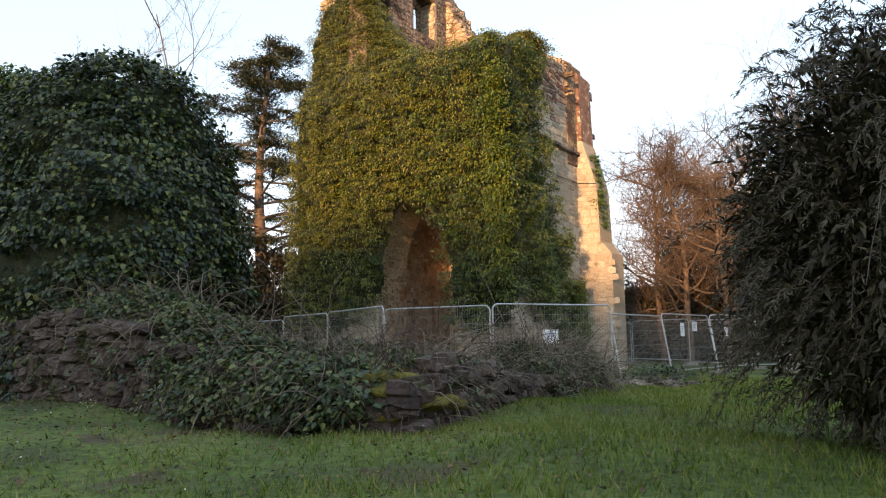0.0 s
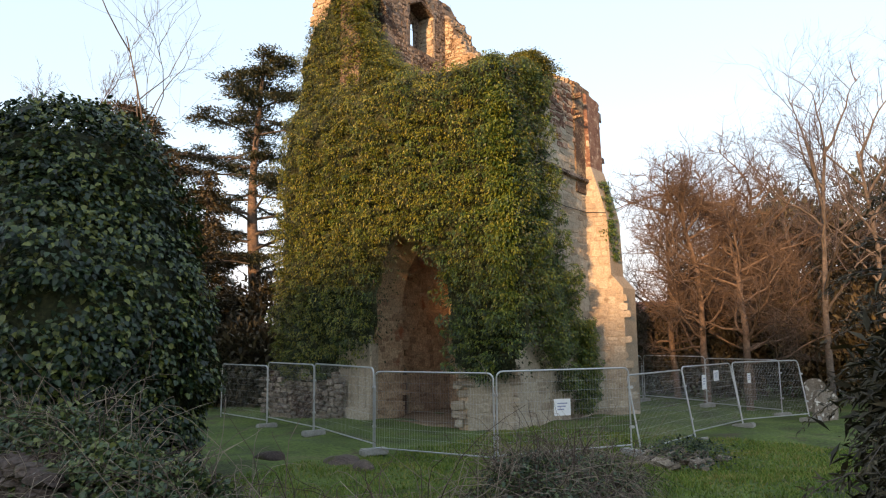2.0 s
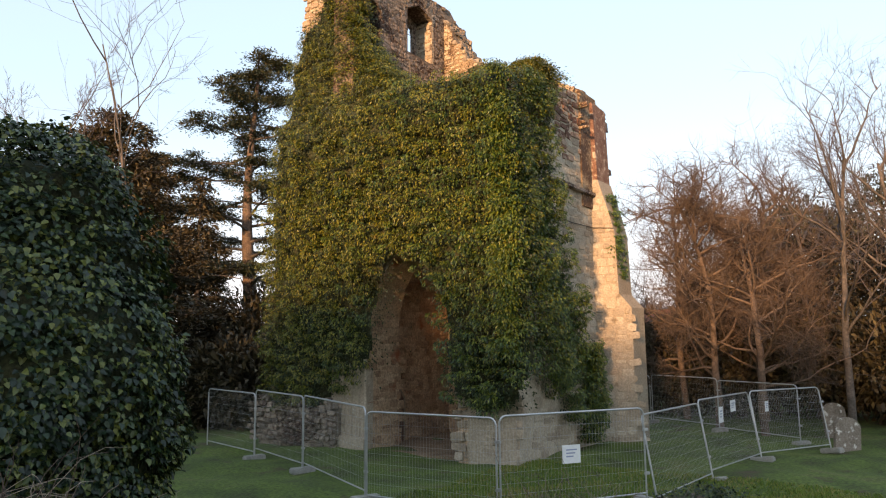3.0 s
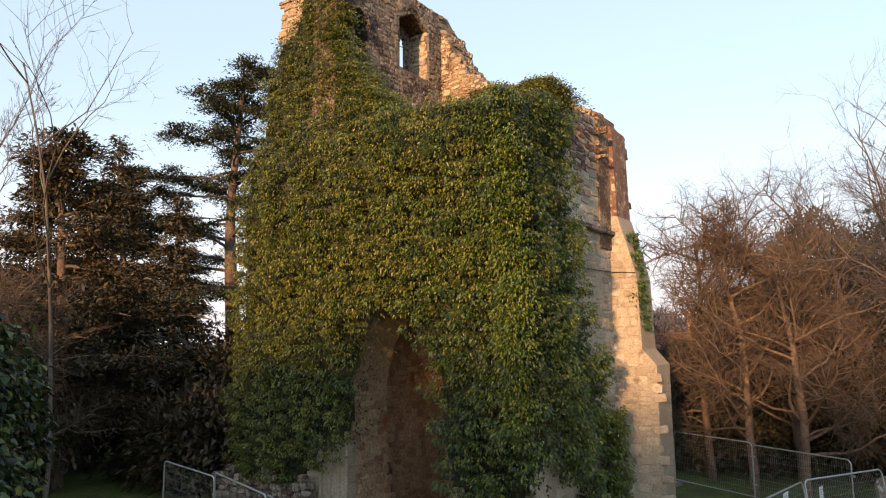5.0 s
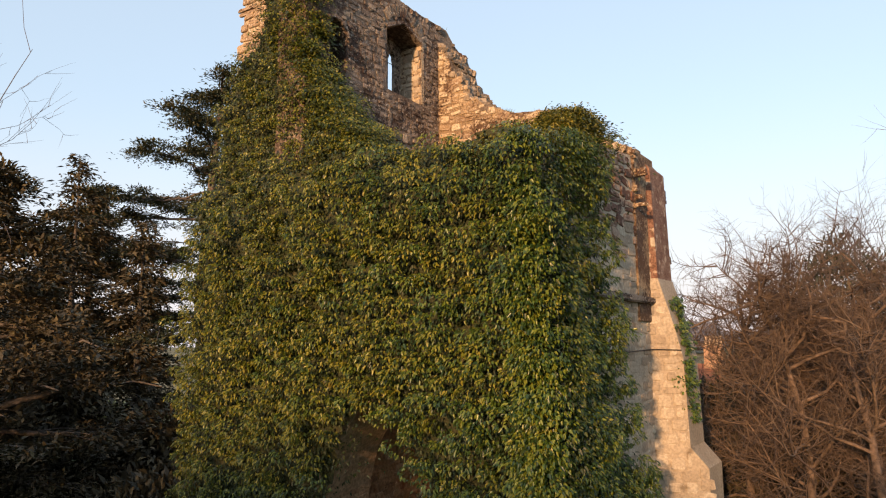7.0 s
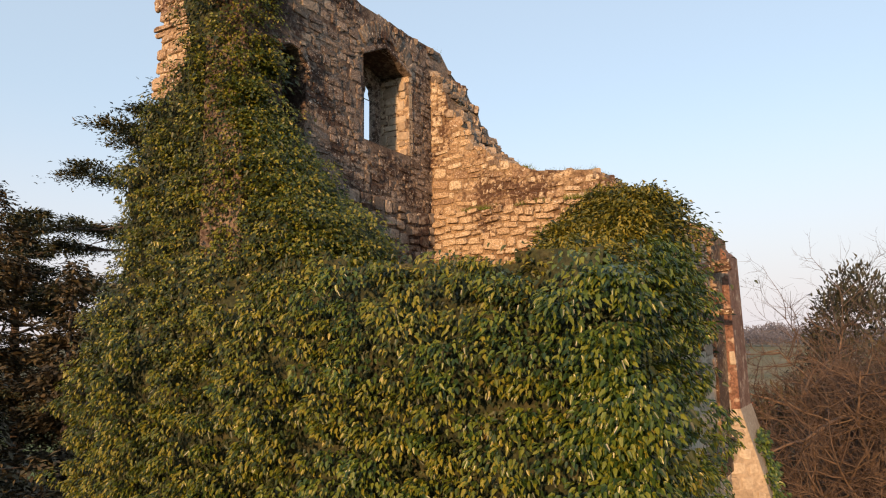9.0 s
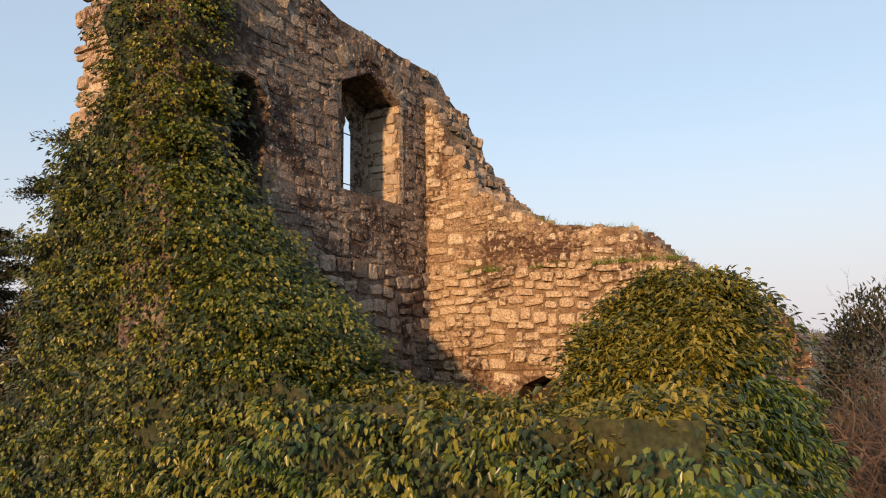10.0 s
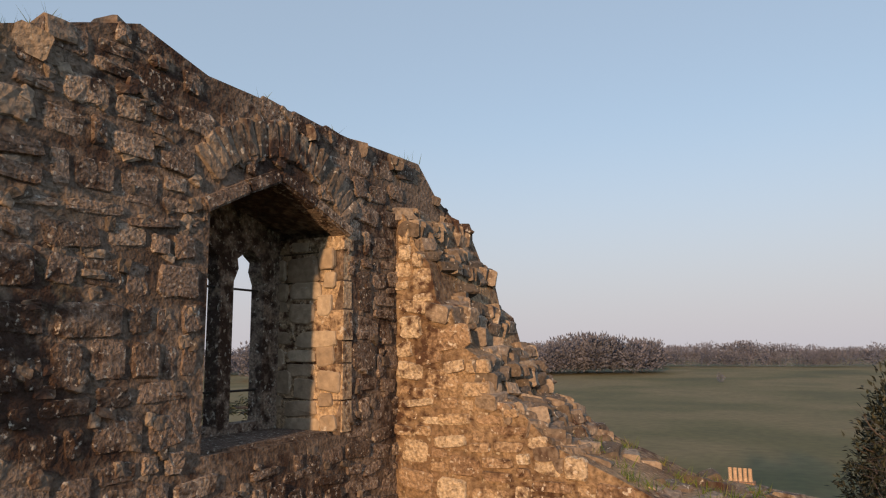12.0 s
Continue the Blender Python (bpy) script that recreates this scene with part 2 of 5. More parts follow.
def soup(name, verts, faces, mat, parent=None):
    """A mesh object from arrays: verts (n, 3), faces (m, 3 or 4)."""
    verts, faces = np.asarray(verts, np.float32), np.asarray(faces, np.int32)
    me = bpy.data.meshes.new(name)
    k = faces.shape[1]
    me.vertices.add(len(verts)), me.loops.add(faces.size), me.polygons.add(len(faces))
    me.vertices.foreach_set("co", verts.ravel())
    me.loops.foreach_set("vertex_index", faces.ravel())
    me.polygons.foreach_set("loop_start", np.arange(0, faces.size, k, dtype=np.int32))
    me.update(calc_edges=True)
    me.validate()
    me.materials.append(mat)
    ob = new(name, me)
    ob.parent = parent
    return ob


def part(name, bm, mat, parent=None, label="", smooth=False):
    me = bpy.data.meshes.new(name)
    bm.to_mesh(me)
    bm.free()
    me.materials.append(mat)
    if smooth:
        me.shade_smooth()
    ob = new(name, me)
    ob.parent = parent
    if label:
        ob["label"] = label
    return ob


def unit(a):
    return a / np.maximum(np.linalg.norm(a, axis=1, keepdims=True), 1e-9)


def wobble(p, scale, seed=0.0):
    """Cheap smooth noise, about -1 to 1, at points (n, 3)."""
    p = np.asarray(p) * scale + seed
    x, y, z = p[:, 0], p[:, 1], p[:, 2]
    return (np.sin(1.3 * x + 2.1 * np.sin(0.7 * y + z)) + np.sin(1.7 * y + 1.9 * np.sin(0.8 * z + 0.6 * x)) + np.sin(1.5 * z + 2.0 * np.sin(0.9 * x - 0.5 * y))) / 3


LEAF = np.array([(0, 0, 0), (0.46, 0.22, 0.10), (0.30, 0.66, 0.10), (0, 1, -0.05), (-0.30, 0.66, 0.10), (-0.46, 0.22, 0.10)])


BLADE = np.array([(0, 0, 0), (0.46, 0.42, 0.10), (0, 1, -0.05), (-0.46, 0.42, 0.10)])


def blades(name, pos, tip, nrm, size, mat, parent=None, narrow=1.0):
    """Plain narrow blades, for needles and far foliage."""
    tip = unit(tip)
    side = unit(np.cross(tip, nrm))
    nrm = np.cross(side, tip)
    v = pos[:, None] + size[:, None, None] * (narrow * BLADE[None, :, 0:1] * side[:, None] + BLADE[None, :, 1:2] * tip[:, None] + BLADE[None, :, 2:3] * nrm[:, None])
    return soup(name, v.reshape(-1, 3), np.arange(4 * len(pos)).reshape(-1, 4), mat, parent)


def leaves(name, pos, tip, nrm, size, mat, parent=None, narrow=1.0):
    """Folded leaves: base at pos, pointing along tip, facing nrm."""
    tip = unit(tip)
    side = unit(np.cross(tip, nrm))
    nrm = np.cross(side, tip)
    v = pos[:, None] + size[:, None, None] * (narrow * LEAF[None, :, 0:1] * side[:, None] + LEAF[None, :, 1:2] * tip[:, None] + LEAF[None, :, 2:3] * nrm[:, None])
    n = len(pos)
    f = np.array([(0, 1, 2, 3), (0, 3, 4, 5)])[None] + 6 * np.arange(n)[:, None, None]
    return soup(name, v.reshape(-1, 3), f.reshape(-1, 4), mat, parent)


def tufts(name, centre, normal, count, mat, spread=0.2, size=0.085, droop=0.65, parent=None, narrow=0.85):
    """Ivy shoots: at each centre a fan of leaves that hangs out from the face."""
    n = len(centre)
    c, o = np.repeat(centre, count, 0), np.repeat(normal, count, 0)
    up = np.array([0, 0, 1.0])
    lat = unit(np.cross(o, up) + 1e-6)
    a, b, d = rng.normal(0, 1, (3, n * count))
    grow = np.repeat(rng.uniform(0.7, 1.35, n), count)
    pos = c + lat * (a * spread * grow)[:, None] + up * (b * spread * 0.5 * grow)[:, None] + o * ((0.8 - 0.5 * b * b - 0.3 * a * a + 0.2 * b + 0.22 * d) * spread * 1.0 * grow - 0.08)[:, None]
    tip = -up * droop + o * 0.45 + lat * (0.55 * np.sign(a) * np.minimum(np.abs(a), 1.2))[:, None] + rng.normal(0, 0.33, pos.shape)
    nrm = o * 0.75 + up * 0.55 + rng.normal(0, 0.30, pos.shape)
    return leaves(name, pos, tip, nrm, size * rng.uniform(0.6, 1.25, len(pos)), mat, parent, narrow)


def shoots(name, centre, normal, count, mat, wide=0.27, out=0.42, size=0.088):
    """Drooping ivy shoots: leaves over a shell that overhangs its own foot."""
    n = len(centre)
    c, o = np.repeat(centre, count, 0), np.repeat(normal, count, 0)
    up = np.array([0, 0, 1.0])
    lat = unit(np.cross(o, up) + 1e-6)
    grow = np.repeat(rng.uniform(0.65, 1.45, n), count)
    a, b = rng.uniform(-1, 1, n * count), rng.uniform(0, 1, n * count) ** 1.2
    reach = np.sqrt(1 - 0.8 * a * a) * (0.35 + 0.9 * np.sin(np.pi * (0.18 + 0.62 * b))) * (1 - 0.55 * b ** 3)
    pos = c + lat * (a * wide * grow)[:, None] + up * ((0.11 - 0.27 * b) * grow)[:, None] + o * (reach * out * grow - 0.10 + rng.normal(0, 0.035, n * count))[:, None]
    tip = -up * (0.45 + 0.5 * b)[:, None] + o * (0.65 - 0.35 * b)[:, None] + lat * (0.6 * a)[:, None] + rng.normal(0, 0.25, pos.shape)
    nrm = o * (0.5 + 0.4 * b)[:, None] + up * (0.85 - 0.5 * b)[:, None] + rng.normal(0, 0.26, pos.shape)
    return leaves(name, pos, tip, nrm, size * rng.uniform(0.55, 1.25, len(pos)), mat, None, 0.55)


def inside(x, z, poly):
    """Which points (x, z) lie in the polygon."""
    hit = np.zeros(len(x), bool)
    for (x0, z0), (x1, z1) in zip(poly, poly[1:] + poly[:1]):
        cross = (z0 > z) != (z1 > z)
        hit ^= cross & (x < (x1 - x0) * (z - z0) / ((z1 - z0) or 1e-9) + x0)
    return hit


def slab(name, outline, holes, to3d, depth, mat, parent=None):
    """A wall: an outline with holes, (u, z), from depth 0 to depth."""
    from mathutils.geometry import tessellate_polygon
    loops = [outline] + holes
    flat = [p for lp in loops for p in lp]
    tris = tessellate_polygon([[Vector((u, z, 0)) for u, z in lp] for lp in loops])
    n = len(flat)
    verts = [to3d(u, z, 0) for u, z in flat] + [to3d(u, z, depth) for u, z in flat]
    faces = [tuple(t) for t in tris] + [tuple(n + k for k in reversed(t)) for t in tris]
    k = 0
    for lp in loops:
        for q in range(len(lp)):
            a, b = k + q, k + (q + 1) % len(lp)
            faces.append((a, b, n + b, n + a))
        k += len(lp)
    bm = bmesh.new()
    vs = [bm.verts.new(v) for v in verts]
    for f in faces:
        if len(set(f)) == len(f):
            try:
                bm.faces.new([vs[q] for q in f])
            except ValueError:
                pass
    bmesh.ops.recalc_face_normals(bm, faces=bm.faces)
    return part(name, bm, mat, parent)


def stone_shapes(count, mat):
    """Unit stones, 1 x 1 on their face and 1 deep, irregular and worn."""
    made = []
    for k in range(count):
        r = random.Random(100 + k)
        k4 = [(sx * 0.5 * r.uniform(0.84, 1.04), sz * 0.5 * r.uniform(0.82, 1.04)) for sx, sz in ((-1, -1), (1, -1), (1, 1), (-1, 1))]
        ring = []
        for (x0, z0), (x1, z1) in zip(k4, k4[1:] + k4[:1]):
            w = r.uniform(0.07, 0.2)
            for f in (w, r.uniform(0.42, 0.58), 1 - w):
                o = r.uniform(-0.02, 0.045)
                x, z = x0 + (x1 - x0) * f, z0 + (z1 - z0) * f
                ring.append((x * (1 + o), z * (1 + o)))
        m = len(ring)
        tilt = (r.uniform(-0.15, 0.15), r.uniform(-0.15, 0.15))
        v = [(x, 0, z) for x, z in ring]
        v += [(x * 0.99, 0.62 + r.uniform(-0.1, 0.1), z * 0.99) for x, z in ring]
        v += [(x * 0.9 + r.uniform(-0.03, 0.03), 0.93 + tilt[0] * x + tilt[1] * z + r.uniform(-0.14, 0.14), z * 0.88 + r.uniform(-0.03, 0.03)) for x, z in ring]
        v.append((r.uniform(-0.2, 0.2), 1.0 + r.uniform(-0.12, 0.16), r.uniform(-0.2, 0.2)))
        f = [tuple(reversed(range(m)))]
        for q in range(m):
            w = (q + 1) % m
            f += [(q, w, m + w, m + q), (m + q, m + w, 2 * m + w, 2 * m + q), (2 * m + q, 2 * m + w, 3 * m)]
        made.append(mesh_of("stone", v, f, mat))
    return made


def courses(u0, u1, z0, z1, keep, hgt, wid, seed, joint=0.03):
    """Rough courses of stones: rows of (u, z, width, height, turn)."""
    r = random.Random(seed)
    out, z = [], z0
    while z < z1:
        h = r.uniform(*hgt)
        u = u0 - r.uniform(0, 0.3)
        while u < u1:
            w = r.uniform(*wid) * (1.35 if r.random() < 0.12 else 1)
            cu, cz = u + w / 2, z + h / 2 + 0.07 * math.sin(2.1 * u + seed) + 0.04 * math.sin(5.3 * u + z) + r.uniform(-0.02, 0.02)
            if r.random() < 0.16 and h > 0.24:
                out += [(cu, cz + 0.25 * h, w - joint, h / 2 - joint, r.uniform(-4, 4)), (cu, cz - 0.25 * h, w - joint, h / 2 - joint, r.uniform(-4, 4))]
            else:
                out.append((cu, cz, w - joint, h * r.uniform(0.8, 1.08) - joint, r.uniform(-9, 9)))
            u += w
        z += h
    kept = []
    for u, z, w, h, t in out:
        for du, k in ((0, 1), (-0.25, 0.5), (0.25, 0.5), (-0.36, 0.28), (0.36, 0.28)):
            if keep(u + du * w, z, k * w, h):
                kept.append((u + du * w, z, k * w, h, t))
                break
    return kept


def stones_as_parts(rows, place, shapes, parent, proud, seed):
    r = random.Random(seed)
    for u, z, w, h, turn in rows:
        ob = new("stone", r.choice(shapes))
        ob.parent = parent
        ob.matrix_basis = place(u, z) @ pose(0, 0, 0, 0, turn, 0) @ Matrix.Diagonal((w * r.choice((-1, 1)), r.uniform(*proud), h * r.choice((-1, 1)), 1))


def stones_joined(name, rows, place, shapes, mat, parent, proud, seed):
    r = random.Random(seed)
    V, F, n = [], [], 0
    cache = [(np.array([v.co for v in me.vertices]), [tuple(p.vertices) for p in me.polygons]) for me in shapes]
    for u, z, w, h, turn in rows:
        v, f = r.choice(cache)
        m = place(u, z) @ pose(0, 0, 0, 0, turn, 0) @ Matrix.Diagonal((w * r.choice((-1, 1)), r.uniform(*proud), h, 1))
        m = np.array(m)
        V.append(v @ m[:3, :3].T + m[:3, 3])
        F += [tuple(q + n for q in p) for p in f]
        n += len(v)
    me = mesh_of(name, np.concatenate(V), F, mat)
    ob = new(name, me)
    ob.parent = parent
    ob["kind"] = "stuff"
    return ob


def tube(points, radii, sides=4):
    """Verts and quads of a tapered tube."""
    P = np.asarray(points, float)
    T = np.gradient(P, axis=0) if len(P) > 2 else np.repeat([P[-1] - P[0]], len(P), 0)
    T = unit(T)
    ref = np.array([0.31, 0.17, 0.93])
    A = unit(np.cross(T, ref))
    B = np.cross(T, A)
    ang = 2 * np.pi * np.arange(sides) / sides
    V = P[:, None] + np.asarray(radii)[:, None, None] * (np.cos(ang)[None, :, None] * A[:, None] + np.sin(ang)[None, :, None] * B[:, None])
    F = []
    for k in range(len(P) - 1):
        for q in range(sides):
            w = (q + 1) % sides
            F.append((k * sides + q, k * sides + w, (k + 1) * sides + w, (k + 1) * sides + q))
    return V.reshape(-1, 3), np.array(F)


def tubes(name, lines, mat, parent=None, sides=4):
    V, F, n = [], [], 0
    for pts, rad in lines:
        v, f = tube(pts, rad, sides)
        V.append(v), F.append(f + n)
        n += len(v)
    return soup(name, np.concatenate(V), np.concatenate(F), mat, parent)


def thing(name, at, label, category, group="", kind=""):
    ob = new(name)
    ob.location = at
    ob.empty_display_size = 0.2
    return tagged(ob, label, category, group, kind)


def box(bm, x0, x1, y0, y1, z0, z1, bevel=0.0):
    r = bmesh.ops.create_cube(bm, size=1.0, matrix=Matrix.Translation(((x0 + x1) / 2, (y0 + y1) / 2, (z0 + z1) / 2)) @ Matrix.Diagonal((x1 - x0, y1 - y0, z1 - z0, 1)))
    if bevel:
        bmesh.ops.bevel(bm, geom=list({e for v in r["verts"] for e in v.link_edges}), offset=bevel, segments=2, affect="EDGES", clamp_overlap=True)


# ---- ground ----
def ground_z(x, y):
    x, y = np.asarray(x, float), np.asarray(y, float)
    near = 1 / (1 + np.exp(np.clip((y - 13.0) / 2.2, -50, 50)))
    lump = 0.05 * np.sin(0.9 * x + 0.5 * y) + 0.04 * np.sin(1.7 * y - 0.8 * x) + 0.02 * np.sin(4.1 * x + 3.3 * y)
    far = np.hypot(x + 6, y - 12)
    return 0.03 + 0.33 * near + lump * np.exp(-(far / 30.0) ** 2) - 2.0 / (1 + np.exp(np.clip(-(y - 75) / 8.0, -50, 50))) + 6.0 / (1 + np.exp(np.clip(-(y - 430) / 60.0, -50, 50)))


gx = np.unique(np.concatenate([np.linspace(-22, 8, 130), -22 - np.geomspace(0.4, 2500, 60), 8 + np.geomspace(0.4, 2500, 60)]))
gy = np.unique(np.concatenate([np.linspace(-4, 32, 150), -4 - np.geomspace(0.4, 2500, 40), 32 + np.geomspace(0.4, 4200, 80)]))
GX, GY = np.meshgrid(gx, gy)
gv = np.stack([GX, GY, ground_z(GX, GY)], -1).reshape(-1, 3)
nx, ny = len(gx), len(gy)
ii, jj = np.meshgrid(np.arange(nx - 1), np.arange(ny - 1))
q = (jj * nx + ii).ravel()
ground = soup("ground", gv, np.stack([q, q + 1, q + nx + 1, q + nx], 1), M_GROUND)
ground.data.shade_smooth()
ground.data.materials.append(M_FIELD)
mid = gv[q][:, 1] > 70
ground.data.polygons.foreach_set("material_index", mid.astype(np.int32))
tagged(ground, "rough green churchyard turf running out to misty fields", "ground", kind="structure")

# grass
n = 150000
x, y = rng.uniform(-10, 4.5, n), 0.2 + 20.5 * rng.uniform(0, 1, n) ** 1.15
clump = wobble(np.stack([x, y, 0 * x], 1), 2.3, 3.0)
h = (0.055 + 0.035 * clump + 0.03 * rng.uniform(0, 1, n)).clip(0.02, 0.2)
# grass thinned at the near left so dark turf stands in for shade
thin = rng.uniform(0, 1, n) > np.clip((-0.5 - x) / 5.0, 0, 0.93) * np.clip((7.0 - y) / 3.0, 0, 1)
x, y, h = x[thin], y[thin], h[thin]
n = len(x)
a, w = rng.uniform(0, 6.28, n), rng.uniform(0.004, 0.009, n) * (1 + np.clip((y - 7) / 6.0, 0, 1.5))
base = np.stack([x, y, ground_z(x, y) - 0.005], 1)
sd = np.stack([np.cos(a) * w, np.sin(a) * w, 0 * a], 1)
top = base + np.stack([rng.normal(0, 0.45, n) * h, rng.normal(0, 0.45, n) * h, h], 1)
gverts = np.stack([base - sd, base + sd, top], 1).reshape(-1, 3)
tagged(soup("grass", gverts, np.arange(3 * n).reshape(-1, 3), M_GRASS), "short uneven green winter grass with straw", "grass", kind="stuff")

# fallen leaves, thickest at the left, where they also darken for shade
n = 4200
x = -10.5 + 11.0 * rng.uniform(0, 1, n) ** 1.7
y = rng.uniform(0.6, 4.6, n)
litter = leaves("leaf_litter", np.stack([x, y, ground_z(x, y) + rng.uniform(0.004, 0.03, n)], 1), rng.normal(0, 1, (n, 3)) * (1, 1, 0.2), np.tile([(0.0, 0.0, 1.0)], (n, 1)) + rng.normal(0, 0.3, (n, 3)), rng.uniform(0.02, 0.05, n), M_LITTER)
tagged(litter, "brown fallen leaves scattered in the grass", "leaf litter", kind="stuff")

# ---- the ruined tower ----
tower = thing("ruined_tower", (-13.0, 22.5, 0.0), "ruined stone church tower overgrown with ivy, one side broken open", "ruin")
TW = Matrix.Translation((13.0, -22.5, 0.0))


def in_tower(ob):
    ob.parent = tower
    ob.matrix_parent_inverse = TW
    return ob


XL, YB = -15.6, 24.46          # inner faces of the left and back walls
SHAPES = stone_shapes(16, M_STONE)
BUFFS = stone_shapes(16, M_BUFF)
LOOSE = stone_shapes(12, M_RUBBLE)
DIMMED = stone_shapes(12, M_DARKSTONE)

# left wall, with its window; (u, z) = (y, z), outward depth -x
WIN = [(21.97, 14.72), (23.55, 14.70), (23.57, 16.56), (22.66, 16.84), (21.97, 16.50)]
DARK = [(19.74, 14.2), (20.32, 14.2), (20.34, 15.5), (20.22, 15.75), (20.0, 15.9), (19.84, 15.86), (19.74, 15.75)]
left_wall = in_tower(slab("left_wall", [(18.9, 8.3), (26.0, 8.3), (26.0, 16.9), (25.3, 17.2), (24.9, 17.52), (24.2, 17.50), (23.6, 17.48), (22.7, 17.5), (21.9, 17.5), (21.3, 17.66), (20.9, 17.5), (20.4, 17.28), (18.9, 17.1)],
                          [WIN, DARK], lambda u, z, d: (XL - d, u, z), 0.95, M_MORTAR))

WIDE = [(u + 0.03 * (1 if u > 22.7 else -1), z + (0.10 if z > 15 else -0.03)) for u, z in WIN]


def clear(polys, lo, hi_fn):
    def keep(u, z, w, h):
        U, Z = np.array([u, u - w / 2, u + w / 2, u, u]), np.array([z, z, z, z - h / 2, z + h / 2])
        if any(inside(U, Z, p).any() for p in polys):
            return False
        return z - h / 2 > lo and z + 0.35 * h < hi_fn(u)
    return keep


def left_top(u):
    return float(np.interp(u, [18.9, 20.4, 20.9, 21.3, 21.9, 22.7, 23.6, 24.2, 24.9, 25.3], [17.1, 17.28, 17.5, 17.66, 17.5, 17.5, 17.48, 17.5, 17.52, 17.2]))


def on_left(u, z):
    return Matrix.Translation((XL - 0.03, u, z)) @ pose(0, 0, 0, 0, 0, -90)


rows = courses(20.2, 24.45, 11.2, 17.7, clear([WIDE, DARK], 11.2, left_top), (0.12, 0.31), (0.13, 0.46), 11, 0.035)
near_rows = sorted((s for s in rows if s[1] > 12.9 and s[0] > 20.5), key=lambda s: -s[2] * s[3])
stones_as_parts(near_rows[:300], on_left, SHAPES, left_wall, (0.035, 0.062), 1)
stones_joined("rubble_facing", [s for s in rows if s not in near_rows[:300]], on_left, SHAPES, M_RUBBLE, left_wall, (0.033, 0.06), 2)
r = random.Random(77)
keep_small = clear([WIDE, DARK], 11.2, left_top)
chips = [(r.uniform(20.2, 24.4), r.uniform(11.3, 17.5), r.uniform(0.06, 0.16), r.uniform(0.05, 0.11), r.uniform(-30, 30)) for _ in range(520)]
stones_joined("chinking", [s for s in chips if keep_small(*s[:4])], on_left, SHAPES, M_RUBBLE, left_wall, (0.035, 0.065), 21)
# voussoirs above the window head
arch_rows = [(22.75 + 0.95 * math.sin(a), 16.42 + 0.78 * math.cos(a), 0.13, 0.34, -57.3 * a * 0.8) for a in np.linspace(-1.0, 1.15, 17)]
stones_joined("relieving_arch", arch_rows, on_left, SHAPES, M_RUBBLE, left_wall, (0.05, 0.08), 3)


def outline_tube(name, pts, w, d, mat, parent, at):
    """A squared stone band that follows a line in the wall's face."""
    bm = bmesh.new()
    for (u0, z0), (u1, z1) in zip(pts, pts[1:]):
        L, a = math.hypot(u1 - u0, z1 - z0), math.atan2(z1 - z0, u1 - u0)
        r = bmesh.ops.create_cube(bm, size=1.0, matrix=at((u0 + u1) / 2, (z0 + z1) / 2) @ pose(0, 0, 0, 0, math.degrees(a), 0) @ Matrix.Diagonal((L + 0.01, d, w, 1)))
        bmesh.ops.bevel(bm, geom=list({e for v in r["verts"] for e in v.link_edges}), offset=0.018, segments=2, affect="EDGES", clamp_overlap=True)
    return part(name, bm, mat, parent)


window_1 = thing("window_1", (XL - 0.8, 22.8, 14.7), "two-light pointed stone window with iron bars, no glass", "window", kind="structure")


def in_window(ob):
    ob.parent = window_1
    ob.matrix_parent_inverse = Matrix.Translation((-(XL - 0.8), -22.8, -14.7))
    return ob


outline_tube("window_head", [(21.88, 16.50), (22.30, 16.72), (22.64, 16.88)], 0.11, 0.20, M_STONE, None, on_left).matrix_world = Matrix()
in_window(bpy.data.objects["window_head"])
in_window(outline_tube("window_head", [(22.66, 16.88), (23.10, 16.74), (23.62, 16.55)], 0.11, 0.20, M_STONE, None, on_left))
# splayed jambs: dressed blocks
bm = bmesh.new()
zz = 14.72
r = random.Random(5)
while zz < 16.5:
    hh = r.uniform(0.20, 0.34)
    hh = min(hh, 16.53 - zz)
    if hh < 0.06:
        break
    for side, u_in, u_out in ((1, 23.56, 23.53), (-1, 21.96, 22.20)):
        j = r.uniform(-0.012, 0.012)
        vs = []
        for zq in (zz + 0.008, zz + hh - 0.008):
            xf = XL + 0.012 + j if side > 0 else XL - 0.06
            vs += [bm.verts.new((xf, u_in + 0.05 * side + 0.08 * max(side, 0), zq)), bm.verts.new((xf, u_in - j, zq)), bm.verts.new((XL - 0.78, u_out - j, zq)), bm.verts.new((XL - 0.78, u_out + 0.25 * side, zq))]
        fs = [(0, 1, 2, 3), (7, 6, 5, 4), (0, 4, 5, 1), (1, 5, 6, 2), (2, 6, 7, 3), (3, 7, 4, 0)]
        for f in fs:
            bm.faces.new([vs[k] for k in f])
    zz += hh
bmesh.ops.recalc_face_normals(bm, faces=bm.faces)
in_window(part("jamb_blocks", bm, M_BUFF))
rows = courses(XL - 0.74, XL + 0.0, 14.74, 16.5, lambda u, z, w, h: u + w / 2 < XL + 0.03 and z + h / 2 < 16.56, (0.16, 0.26), (0.24, 0.42), 83, 0.012)
in_window(stones_joined("jamb_facing", rows, lambda u, z: Matrix.Translation((u, 23.56, z)) @ pose(0, 0, 0, 0, 0, 180), LOOSE, M_ASHLAR, None, (0.03, 0.05), 84))
# tracery plate with two cusped lights


